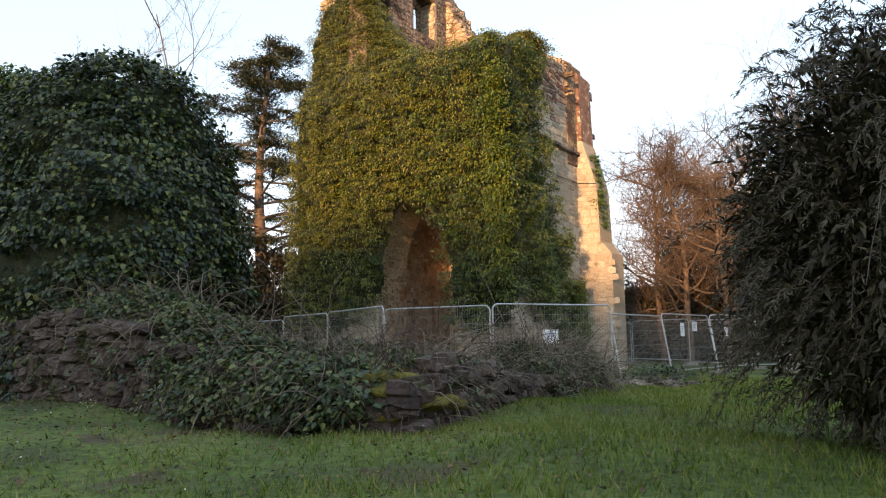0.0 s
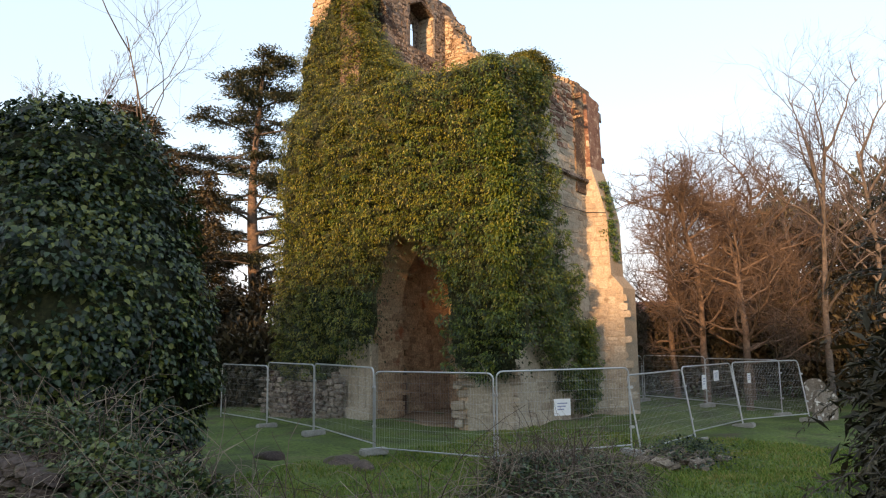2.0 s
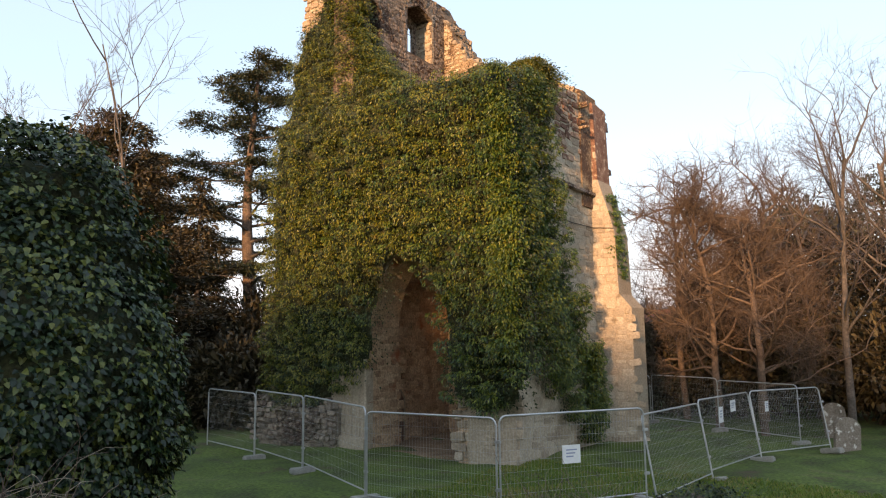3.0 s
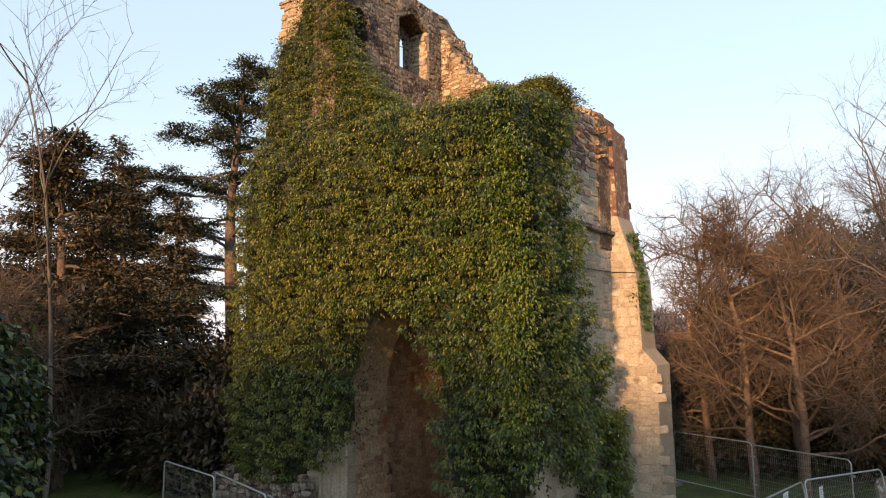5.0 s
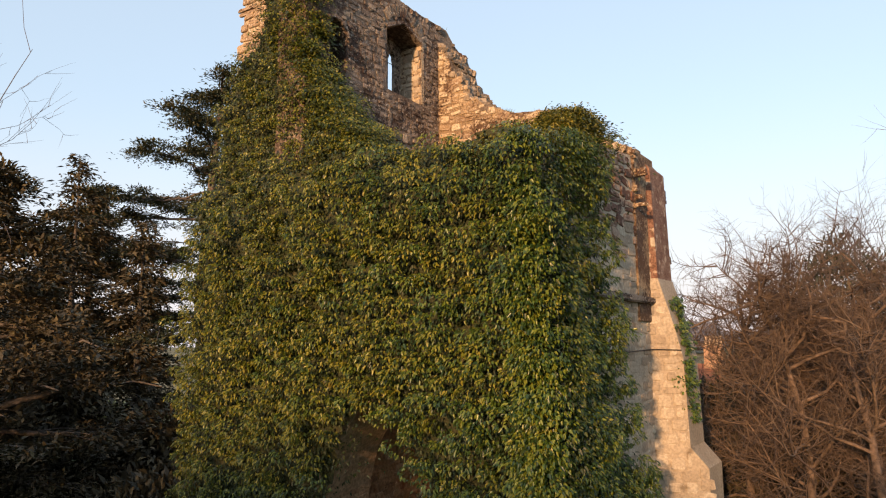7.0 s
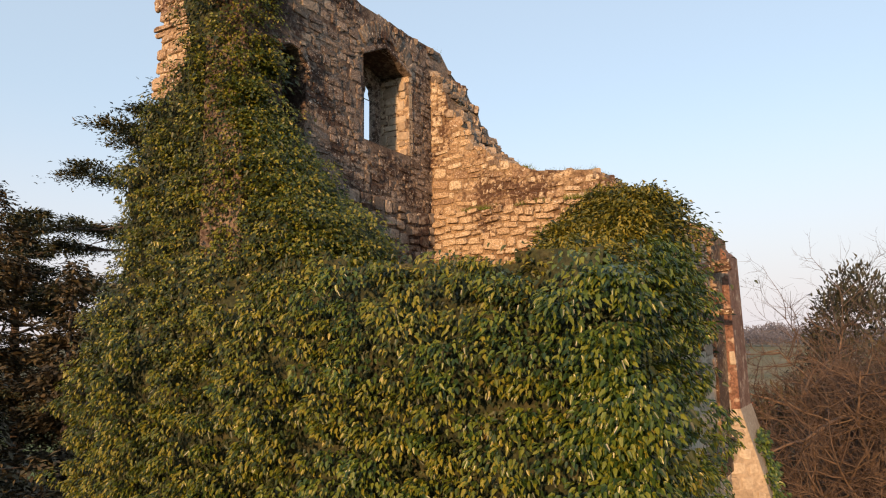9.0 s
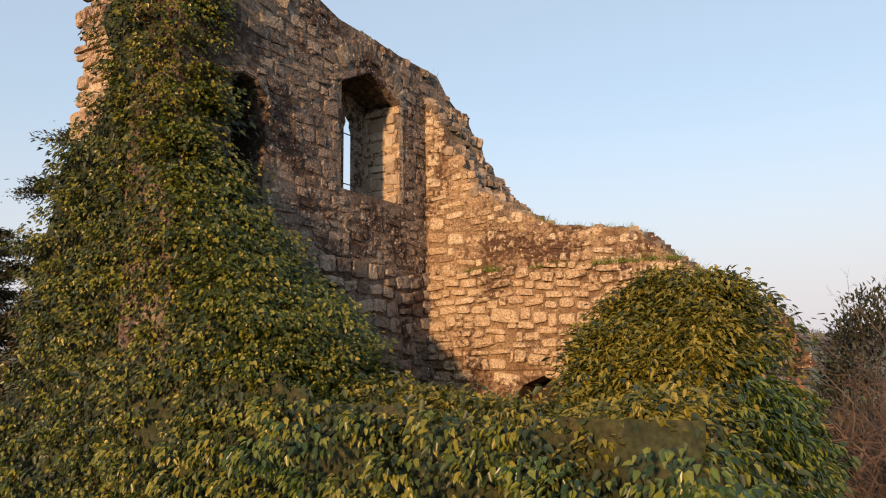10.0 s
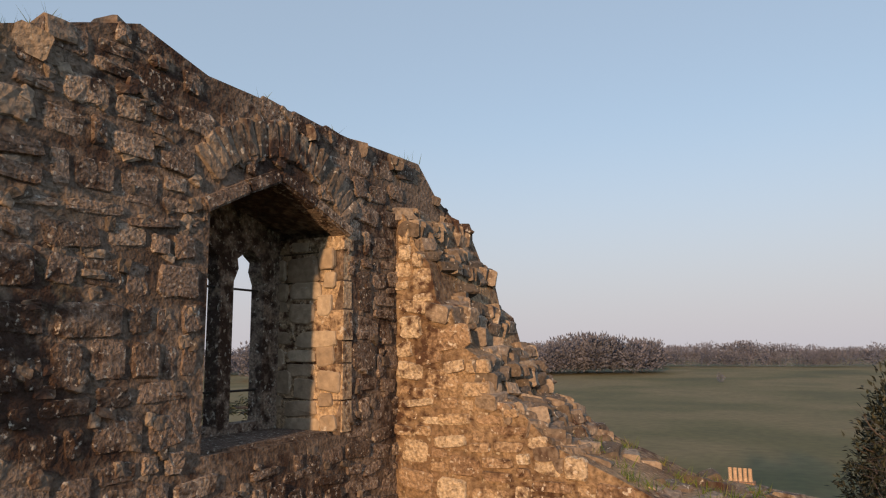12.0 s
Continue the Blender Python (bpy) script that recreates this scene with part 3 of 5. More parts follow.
def light(u0, u1, z0, z1):
    c, w = (u0 + u1) / 2, (u1 - u0) / 2
    return [(u0, z0), (u1, z0), (u1, z1 - 0.34), (c + 0.72 * w, z1 - 0.22), (c + 0.80 * w, z1 - 0.13), (c + 0.42 * w, z1 - 0.08), (c, z1), (c - 0.42 * w, z1 - 0.08), (c - 0.80 * w, z1 - 0.13), (c - 0.72 * w, z1 - 0.22), (u0, z1 - 0.34)]


in_window(slab("tracery", [(22.0, 14.70), (23.60, 14.70), (23.60, 16.8), (22.0, 16.8)], [light(22.38, 22.78, 14.82, 16.42), light(22.93, 23.31, 14.82, 16.42)],
               lambda u, z, d: (XL - 0.74 - d, u, z), 0.16, M_STONE))
bm = bmesh.new()
box(bm, XL - 0.95, XL - 0.05, 22.0, 23.5, 14.60, 14.74, 0.02)
in_window(part("window_sill", bm, M_STONE))
for zq in (15.10, 16.02):
    in_window(tubes("iron_bar", [([(XL - 0.82, 22.3, zq), (XL - 0.82, 23.4, zq)], [0.011, 0.011])], M_IRON, sides=6))

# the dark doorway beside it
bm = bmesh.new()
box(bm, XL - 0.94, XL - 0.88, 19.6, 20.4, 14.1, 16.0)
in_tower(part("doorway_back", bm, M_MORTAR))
in_tower(outline_tube("doorway_arch", [(20.40, 15.45), (20.30, 15.72), (20.10, 15.92), (19.85, 15.95), (19.6, 15.85)], 0.10, 0.22, M_STONE, None, on_left))

# back wall; (u, z) = (x, z), outward depth +y
BACK_TOP = [(-17.1, 17.3), (-16.0, 17.4), (-15.7, 17.0), (-15.5, 16.85), (-15.36, 16.5), (-15.2, 16.32), (-15.12, 15.95), (-14.95, 15.82), (-14.86, 15.5), (-14.66, 15.38), (-14.55, 15.0),
            (-14.2, 14.85), (-13.95, 14.6), (-13.4, 14.38), (-13.0, 14.2), (-11.75, 14.05), (-11.4, 13.75), (-11.05, 13.5), (-10.6, 13.08), (-10.2, 12.9), (-9.66, 12.6)]
HOLE = [(-13.97, 12.12), (-13.85, 12.12), (-13.85, 12.30), (-13.97, 12.30)]
LOWARCH = [(-13.95, 9.6), (-12.75, 9.6), (-12.75, 11.2), (-13.0, 11.55), (-13.3, 11.72), (-13.7, 11.55), (-13.95, 11.2)]
back_wall = in_tower(slab("back_wall", [(-9.66, 8.3), (-17.1, 8.3)] + BACK_TOP, [HOLE, LOWARCH], lambda u, z, d: (u, YB + d, z), 1.5, M_BUFFMORTAR))


def back_top(u):
    return float(np.interp(u, [p[0] for p in BACK_TOP], [p[1] for p in BACK_TOP]))


def on_back(u, z):
    return Matrix.Translation((u, YB + 0.03, z)) @ pose(0, 0, 0, 0, 0, 180)


rows = courses(-15.55, -9.7, 10.8, 17.2, clear([HOLE, LOWARCH], 10.8, back_top), (0.12, 0.28), (0.14, 0.46), 23, 0.03)
near_rows = sorted((s for s in rows if s[1] > 11.5 and s[0] < -11.2), key=lambda s: -s[2] * s[3])
stones_as_parts(near_rows[:300], on_back, BUFFS, back_wall, (0.035, 0.075), 4)
stones_joined("rubble_facing", [s for s in rows if s not in near_rows[:300]], on_back, BUFFS, M_BUFF, back_wall, (0.05, 0.10), 5)
# broken stones along the ruined edges and the set-off
edge = []
r = random.Random(9)
for k in range(420):
    t = r.random()
    u = -15.7 + (5.9 * t if k % 2 else 1.9 * t)
    edge.append((u, back_top(u) - 0.06 + r.uniform(-0.08, 0.04), r.uniform(0.14, 0.28), r.uniform(0.12, 0.2), r.uniform(-18, 18), r.uniform(0.0, 1.35)))
V, F, n = [], [], 0
cache = [(np.array([v.co for v in me.vertices]) - (0, 0.5, 0), [tuple(p.vertices) for p in me.polygons]) for me in LOOSE]


def loose(u, y, z, sx, sy, sz, tx, ty, tz):
    global n
    v, f = r.choice(cache)
    m = np.array(pose(u, y, z, tx, ty, tz) @ Matrix.Diagonal((sx, sy, sz, 1)))
    V.append(v @ m[:3, :3].T + m[:3, 3])
    F.extend(tuple(q + n for q in p) for p in f)
    n += len(v)


for u, z, w, h, t, d in edge:
    loose(u, YB + 0.08 + d, z, w, r.uniform(0.16, 0.3), h, r.uniform(-12, 12), t, r.uniform(-40, 40))
for k in range(130):
    u = 23.9 + r.uniform(0, 2.0) if k > 90 else r.uniform(20.3, 25.2)
    loose(XL - r.uniform(0.05, 0.85), u, left_top(u) - 0.07 + r.uniform(-0.05, 0.03), r.uniform(0.12, 0.26), r.uniform(0.14, 0.3), r.uniform(0.1, 0.18), r.uniform(-15, 15), r.uniform(-15, 15), r.uniform(0, 90))
in_tower(new("broken_wall_top", mesh_of("broken_wall_top", np.concatenate(V), F, M_RUBBLE)))["kind"] = "stuff"
# set-off ledge with turf
bm = bmesh.new()
box(bm, XL - 0.1, XL + 0.09, 20.2, YB + 0.02, 11.0, 13.52, 0.03)
in_tower(part("ledge_left", bm, M_MORTAR))
rows = courses(20.3, 24.45, 11.1, 13.5, clear([[(22.5, 10.8), (24.0, 10.8), (23.95, 11.4), (23.2, 11.78), (22.55, 11.5)]], 11.1, lambda u: 13.6), (0.2, 0.34), (0.2, 0.5), 31, 0.04)
stones_joined("lower_facing", rows, lambda u, z: Matrix.Translation((XL + 0.07, u, z)) @ pose(0, 0, 0, 0, 0, -90), SHAPES, M_RUBBLE, left_wall, (0.05, 0.10), 6)
in_tower(outline_tube("blocked_arch", [(22.5, 11.45), (23.18, 11.80), (24.0, 11.40)], 0.10, 0.16, M_ASHLAR, None, lambda u, z: Matrix.Translation((XL + 0.12, u, z)) @ pose(0, 0, 0, 0, 0, -90)))
bm = bmesh.new()
box(bm, -15.6, -11.2, YB - 0.07, YB + 0.05, 11.8, 13.5, 0.02)
in_tower(part("ledge_back", bm, M_BUFFMORTAR))
rows = courses(-15.5, -9.8, 11.8, 13.48, clear([HOLE], 11.75, lambda u: min(13.58, back_top(u))), (0.13, 0.28), (0.14, 0.44), 37, 0.03)
stones_joined("lower_facing", rows, lambda u, z: Matrix.Translation((u, YB - 0.06, z)) @ pose(0, 0, 0, 0, 0, 180), BUFFS, M_BUFF, back_wall, (0.05, 0.10), 7)
bm = bmesh.new()
box(bm, -14.1, -12.6, YB + 0.8, YB + 1.0, 9.5, 11.8)
in_tower(part("blocked_recess", bm, M_MORTAR))

# turf and weeds on the wall heads
def turf(name, base, hgt, mat, label):
    m = len(base)
    k = rng.integers(14, 30, m)
    b = np.repeat(base, k, 0)
    b = b + rng.normal(0, 0.05, b.shape) * (1, 1, 0.2)
    hh = hgt * rng.uniform(0.4, 1.2, len(b))
    w = rng.uniform(-0.006, 0.006, (len(b), 3)) * (1, 1, 0)
    tip = b + np.stack([rng.normal(0, 0.5, len(b)) * hh, rng.normal(0, 0.5, len(b)) * hh, hh], 1)
    ob = soup(name, np.stack([b - w, b + w, tip], 1).reshape(-1, 3), np.arange(3 * len(b)).reshape(-1, 3), mat)
    return tagged(ob, label, "grass", kind="stuff")


u = rng.uniform(-15.0, -10.4, 60)
t1 = np.stack([u, rng.uniform(YB + 0.05, YB + 1.3, 60), [back_top(q) - 0.01 for q in u]], 1)
t1 = t1[u > -13.8]
u = rng.uniform(20.6, 25.0, 22)
t2 = np.stack([XL - rng.uniform(0.0, 0.8, 22), u, [left_top(q) - 0.01 for q in u]], 1)
u = rng.uniform(-14.9, -11.0, 55)
t3 = np.stack([u, YB - 0.05 + 0 * u, 13.5 + 0 * u], 1)
turf("wall_turf", np.concatenate([t1, t2, t3]), 0.12, M_GRASS, "tufts of grass growing on the broken wall heads")

# right wall and buttress; (u, z) = (y, z)
XR = -9.72
right_wall = in_tower(slab("right_wall", [(19.3, -0.3), (26.75, -0.3), (26.75, 12.42), (25.8, 12.55), (24.6, 12.45), (22.5, 12.2), (21.6, 11.7), (20.6, 11.15), (19.3, 11.1)], [], lambda u, z, d: (XR - d, u, z), 1.6, M_ASHLAR))


def on_right(u, z):
    return Matrix.Translation((XR - 0.02, u, z)) @ pose(0, 0, 0, 0, 0, -90)


def right_top(u):
    return float(np.interp(u, [19.3, 20.6, 21.6, 22.5, 24.6, 25.8, 26.75], [11.1, 11.15, 11.7, 12.2, 12.45, 12.55, 12.42]))


rows = courses(20.5, 26.7, 0.0, 12.7, clear([], 0.0, right_top), (0.22, 0.34), (0.3, 0.65), 41, 0.012)
RED = [s for s in rows if s[1] > 9.5 + 0.22 * (26.2 - s[0]) + 0.55 * math.sin(4 * s[0]) + 0.5 * math.sin(13 * s[0] + 5 * s[1])]
PALE = [s for s in rows if s not in RED]
stones_joined("algae_facing", RED, on_right, LOOSE, M_REDMOSS, right_wall, (0.03, 0.07), 8)
stones_joined("ashlar_facing", PALE, on_right, LOOSE, M_ASHLAR, right_wall, (0.025, 0.045), 9)
bm = bmesh.new()
box(bm, XR - 0.05, XR + 0.16, 21.4, 25.5, 8.74, 8.90, 0.03)
in_tower(part("drip_course", bm, M_STONE))
BUT = [(-9.8, -0.3), (-8.62, -0.3), (-8.62, 4.70), (-8.98, 5.20), (-9.04, 7.40), (-9.20, 8.20), (-9.40, 9.00), (-9.50, 9.40), (-9.8, 9.40)]


def butt_y(u):
    return 25.3 + 0.6 * (u + 9.75)


buttress = in_tower(slab("buttress", BUT, [], lambda u, z, d: (u, butt_y(u) + d, z), 1.3, M_ASHLAR))
in_tower(slab("buttress_head", [(-9.8, 9.40), (-9.50, 9.40), (-9.57, 12.3), (-9.66, 12.4), (-9.8, 12.42)], [], lambda u, z, d: (u, butt_y(u) + d, z), 1.2, M_REDMOSS))


def on_butt(u, z):
    return Matrix.Translation((u, butt_y(u) + 0.02, z)) @ pose(0, 0, 0, 0, 0, 211)


def butt_top(u):
    return float(np.interp(u, [-9.58, -9.5, -9.36, -9.2, -9.04, -8.98, -8.62], [12.3, 9.3, 8.9, 8.1, 7.3, 5.1, 4.65]))


rows = courses(-9.78, -8.64, 0.0, 12.4, lambda u, z, w, h: z + 0.4 * h < butt_top(u + 0.42 * w), (0.24, 0.36), (0.26, 0.5), 43, 0.010)
stained = [s for s in rows if s[1] > 10.0 + 0.6 * math.sin(9 * s[0] + 3 * s[1])]
stones_joined("buttress_facing", [s for s in rows if s not in stained], on_butt, LOOSE, M_ASHLAR, buttress, (0.025, 0.045), 10)
stones_joined("stained_facing", stained, on_butt, LOOSE, M_REDMOSS, buttress, (0.03, 0.06), 15)
# old cable strung across the wall
in_tower(tubes("cable", [([(XR + 0.06, 21.6, 7.62), (XR + 0.06, 23.4, 7.55), (XR + 0.06, 25.3, 7.6), (-9.06, 25.68, 7.58)], [0.016] * 4)], M_IRON, sides=6))

# front wall with its arch; (u, z) = (x, z), outward depth +y
YF = 19.40
ARCH = [(-15.2, -0.35), (-11.75, -0.35), (-11.75, 3.6), (-12.1, 4.7), (-12.7, 5.7), (-13.6, 6.75), (-14.3, 6.3), (-14.9, 5.4), (-15.2, 4.4)]
in_tower(slab("front_wall", [(-18.6, -0.4), (-15.2, -0.4), (-15.2, 4.4), (-14.9, 5.4), (-14.3, 6.3), (-13.6, 6.75), (-12.7, 5.7), (-12.1, 4.7), (-11.75, 3.6), (-11.75, -0.4), (-9.74, -0.4), (-9.74, 11.5), (-14.2, 11.6), (-15.65, 12.0), (-18.35, 12.0)], [], lambda u, z, d: (u, YF + d, z), 1.5, M_BROWNWALL))
in_tower(slab("turret_front", [(-18.35, 12.0), (-15.62, 12.0), (-15.62, 17.1), (-16.6, 18.3), (-18.2, 18.3), (-18.42, 17.2), (-18.5, 16.0), (-18.5, 14.0)], [], lambda u, z, d: (u, YF + d, z), 0.32, M_BUFF))
rows = courses(-18.45, -15.9, 14.2, 18.3, clear([], 14.0, lambda u: 18.35), (0.18, 0.32), (0.25, 0.5), 47, 0.015)
stones_joined("turret_facing", rows, lambda u, z: Matrix.Translation((u, YF + 0.02, z)) @ pose(0, 0, 0, 0, 0, 180), LOOSE, M_BUFF, tower, (0.04, 0.08), 11).matrix_parent_inverse = TW
rows = courses(-11.7, -9.75, 0.0, 3.4, clear([], 0.0, lambda u: 3.4), (0.22, 0.36), (0.28, 0.55), 51, 0.014)
stones_joined("pier_facing", rows, lambda u, z: Matrix.Translation((u, YF + 0.02, z)) @ pose(0, 0, 0, 0, 0, 180), LOOSE, M_ASHLAR, tower, (0.05, 0.16), 12).matrix_parent_inverse = TW
rows = courses(-20.3, -16.4, 0.0, 1.9, clear([], 0.0, lambda u: 1.9 - 0.5 * abs(math.sin(1.9 * u))), (0.14, 0.26), (0.18, 0.4), 53, 0.02)
bm = bmesh.new()
box(bm, -20.2, -16.3, 18.92, 19.6, -0.3, 1.35, 0.12)
in_tower(part("base_wall", bm, M_RUBBLE))
stones_joined("base_facing", rows, lambda u, z: Matrix.Translation((u, 18.94, z)) @ pose(0, 0, 0, 0, 0, 180), LOOSE, M_RUBBLE, tower, (0.08, 0.2), 13).matrix_parent_inverse = TW
# moulded pier beside the arch
zq = 0.0
r = random.Random(3)
while zq < 2.7:
    hh = r.uniform(0.34, 0.48)
    bm = bmesh.new()
    box(bm, -16.75, -15.16, 19.16, YF + 0.1, zq, zq + hh - 0.006, 0.015)
    in_tower(part("pier_block", bm, M_ASHLAR))
    zq += hh
for xq in (-16.2, -15.85, -15.5, -15.22):
    in_tower(tubes("moulding", [([(xq, 19.16, 0.5), (xq, 19.16, 1.8), (xq, 19.16, 3.0)], [0.075, 0.07, 0.07])], M_ASHLAR, sides=10))
bm = bmesh.new()
box(bm, -16.8, -15.12, 19.02, YF, -0.2, 0.5, 0.05)
in_tower(part("pier_plinth", bm, M_ASHLAR))
rows = courses(19.45, 20.88, 0.0, 5.6, clear([], 0.0, lambda u: 5.6), (0.2, 0.32), (0.25, 0.5), 59, 0.014)
stones_joined("reveal_facing", rows, lambda u, z: Matrix.Translation((-15.23, u, z)) @ pose(0, 0, 0, 0, 0, -90), LOOSE, M_BROWNWALL, tower, (0.04, 0.06), 22).matrix_parent_inverse = TW
# turret body and inside of the ground stage
bm = bmesh.new()
box(bm, -18.25, -17.2, YF + 0.34, 20.3, 8.0, 17.9, 0.05)
in_tower(part("turret_wall", bm, M_RUBBLE))
DOORHOLE = [(20.98, -0.3), (21.62, -0.3), (21.62, 1.55), (21.30, 2.0), (20.98, 1.55)]
low_left = in_tower(slab("inner_wall", [(20.9, -0.3), (26.2, -0.3), (26.2, 8.32), (20.9, 8.32)], [], lambda u, z, d: (XL - d, u, z), 1.4, M_BROWNWALL))
rows = courses(20.9, 24.45, 0.0, 7.9, clear([[(20.9, -0.3), (21.75, -0.3), (21.75, 1.7), (21.35, 2.15), (20.9, 1.7)]], 0.0, lambda u: 7.9), (0.17, 0.30), (0.2, 0.45), 57, 0.02)
stones_joined("inner_facing", rows, on_left, LOOSE, M_BROWNWALL, low_left, (0.04, 0.08), 14)
bm = bmesh.new()
box(bm, -15.58, -9.8, YB + 0.01, YB + 1.5, -0.3, 8.29)
in_tower(part("inner_back_wall", bm, M_BROWNWALL))
in_tower(slab("inner_door", DOORHOLE, [], lambda u, z, d: (XL + 0.03 - d, u, z), 0.1, M_DOOR))
in_tower(outline_tube("door_surround", [(20.93, 0), (20.93, 1.55), (21.30, 2.08), (21.68, 1.55), (21.68, 0)], 0.10, 0.14, M_ASHLAR, None, on_left))
bm = bmesh.new()
box(bm, -15.6, -11.6, 19.6, 24.5, -0.3, 0.06)
bmesh.ops.subdivide_edges(bm, edges=bm.edges, cuts=8, use_grid_fill=True)
for v in bm.verts:
    if v.co.z > 0:
        v.co.z += 0.09 * noise.noise(v.co * 1.3)
tagged(part("earth_floor", bm, M_SOIL), "bare brown earth floor inside the arch", "floor", kind="structure")

# ---- ivy on the tower ----
FRONT = [(-20.0, 1.0), (-20.4, 3.3), (-20.45, 5.5), (-20.1, 7.7), (-19.5, 9.9), (-18.95, 11.5), (-18.75, 13.2), (-18.3, 14.5), (-17.65, 15.2), (-17.1, 15.9), (-16.95, 17.0), (-16.75, 18.4), (-15.85, 18.4), (-15.85, 15.4), (-15.5, 14.1), (-14.7, 13.0), (-14.0, 12.0), (-13.0, 11.7),
         (-10.9, 11.6), (-10.5, 11.7), (-9.8, 11.75), (-9.45, 11.3), (-9.5, 8.0), (-9.2, 4.5), (-9.0, 2.9), (-9.5, 1.9), (-10.7, 1.45), (-11.6, 2.1), (-11.85, 3.4), (-12.15, 5.1), (-12.75, 5.9), (-13.6, 6.7), (-14.0, 6.5), (-14.5, 5.9), (-14.95, 4.7),
         (-15.05, 3.2), (-15.5, 2.45), (-16.1, 2.2), (-16.7, 1.7), (-17.4, 1.45), (-18.5, 1.2)]


def front_y(x, z):
    """The outer face of the ivy on the front."""
    y = 18.98 - 0.55 * np.clip((z - 6) / 4.5, 0, 1) * np.clip((13.5 - z) / 2.5, 0.35, 1) - 0.25 * np.clip((x + 12.5) / 2.5, 0, 1) * np.clip((9 - z) / 3, 0, 1)
    y += 0.55 * np.clip((-18.2 - x) / 2.0, 0, 1.2) ** 1.5
    y += 0.5 * np.clip((x + 9.6) / 0.8, 0, 1) ** 2
    p = np.stack([x, 0 * x, z], -1)
    return y - 0.16 * wobble(p, 1.5, 1.0) - 0.09 * wobble(p, 3.7, 5.0)


cols, tiers = np.meshgrid(np.arange(-20.8, -8.7, 0.38), np.arange(0.9, 18.4, 0.36))
cols, tiers = cols.ravel(), tiers.ravel()
x = cols + rng.normal(0, 0.11, cols.shape)
z = tiers + 0.10 * np.sin(1.9 * cols) + 0.07 * np.sin(4.3 * cols + tiers) + rng.normal(0, 0.05, cols.shape)
ok = inside(x + 0.12 * rng.normal(0, 1, len(x)), z + 0.12 * rng.normal(0, 1, len(x)), FRONT)
x, z = x[ok], z[ok]
y = front_y(x, z)
e = 0.1
gxn = (front_y(x + e, z) - front_y(x - e, z)) / (2 * e)
nrm = unit(np.stack([gxn, -np.ones_like(x), 0.0 * x + 0.1], 1))
C, N = [np.stack([x, y, z], 1)], [nrm]
# a thick trail of shoots beside the corner
z = rng.uniform(3.0, 11.4, 170)
x = -9.52 + rng.normal(0, 0.16, 170)
C.append(np.stack([x, front_y(x, z) - 0.06, z], 1)), N.append(np.tile([(0.1, -1.0, 0.1)], (170, 1)))
# on the right face
n = 1000
y, z = rng.uniform(18.9, 24.2, n), rng.uniform(1.0, 12.7, n)
lim = np.interp(z, [1.0, 1.6, 3.2, 5, 6.1, 8.9, 10.5, 11.6, 12.7], [23.1, 23.4, 23.6, 23.4, 22.4, 21.2, 21.4, 22.2, 22.7]) + 0.25 * np.sin(3.1 * z)
low = np.interp(z, [1.0, 2.2, 3.4], [22.6, 21.0, 18.9])
ok = (y < lim) & (y > low) & (z < np.interp(y, [19.0, 21.0, 22.5], [11.6, 12.1, 12.35]))
y, z = y[ok], z[ok]
x = XR + 0.24 - 0.2 * np.clip((z - 8) / 4, 0, 1) + 0.12 * np.sin(2.3 * y + z) - 0.22 * np.clip((y - 21) / 3, 0, 1) + 0.1 * np.sin(3.7 * z - y)
C.append(np.stack([x, y, z], 1)), N.append(np.tile([(0.97, -0.2, 0.1)], (len(x), 1)))
# over the tops of the front and right walls
n = 380
x, y = rng.uniform(-14.6, -9.85, n), rng.uniform(18.6, 21.2, n)
z = np.interp(x, [-14.6, -14, -13, -10.9, -10.4, -9.2], [12.4, 11.85, 11.6, 11.5, 11.7, 11.7]) + 0.12 * wobble(np.stack([x, y, 0 * x], 1), 2.2, 2.0) - 0.12 * np.abs(y - 19.8) ** 2
C.append(np.stack([x, y, z], 1)), N.append(unit(np.stack([0 * x, -0.5 + 0 * x, 0.85 + 0 * x], 1)))
n = 460
x, y = rng.uniform(-11.4, -9.88, n), rng.uniform(20.6, 23.0, n)
z = np.interp(y, [20.6, 21.2, 22, 23.5, 24.3], [11.8, 12.5, 12.9, 12.75, 12.2]) - np.where(np.arange(n) % 3 == 0, 0.3, 0.0) + 0.2 * np.clip(wobble(np.stack([x, y, 0 * x], 1), 3.4, 7.0), -1, 1) - 0.22 * np.abs(x + 10.2) ** 2
C.append(np.stack([x, y, z], 1)), N.append(unit(np.stack([0 * x, -0.45 + 0 * x, 0.85 + 0 * x], 1)))
# the turret's return into the tower
n = 620
y, z = rng.uniform(18.8, 20.7, n), rng.uniform(12.0, 18.2, n)
ok = y < np.interp(z, [12, 13.3, 14, 15, 16.4, 18.2], [21.0, 20.4, 19.9, 19.35, 19.3, 19.4]) + 0.15 * np.sin(5 * z)
y, z = y[ok], z[ok]
x = np.interp(z, [12, 12.2, 13.1, 14.1, 15.4, 18.2], [-13.95, -13.95, -14.75, -15.3, -15.62, -15.65]) + 0.1 * np.sin(3 * y + 2 * z)
C.append(np.stack([x, y, z], 1)), N.append(np.tile([(0.9, -0.35, 0.2)], (len(x), 1)))
n = 110
z = rng.uniform(5.7, 8.9, n)
x = np.interp(z, [5.6, 7.5, 9.2], [-9.0, -9.02, -9.34]) + rng.normal(0, 0.06, n)
side_c, side_n = np.stack([x, rng.uniform(25.7, 26.5, n), z], 1), np.tile([(0.8, -0.5, 0.2)], (n, 1))
n = 110
z = rng.uniform(0.3, 3.4, n)
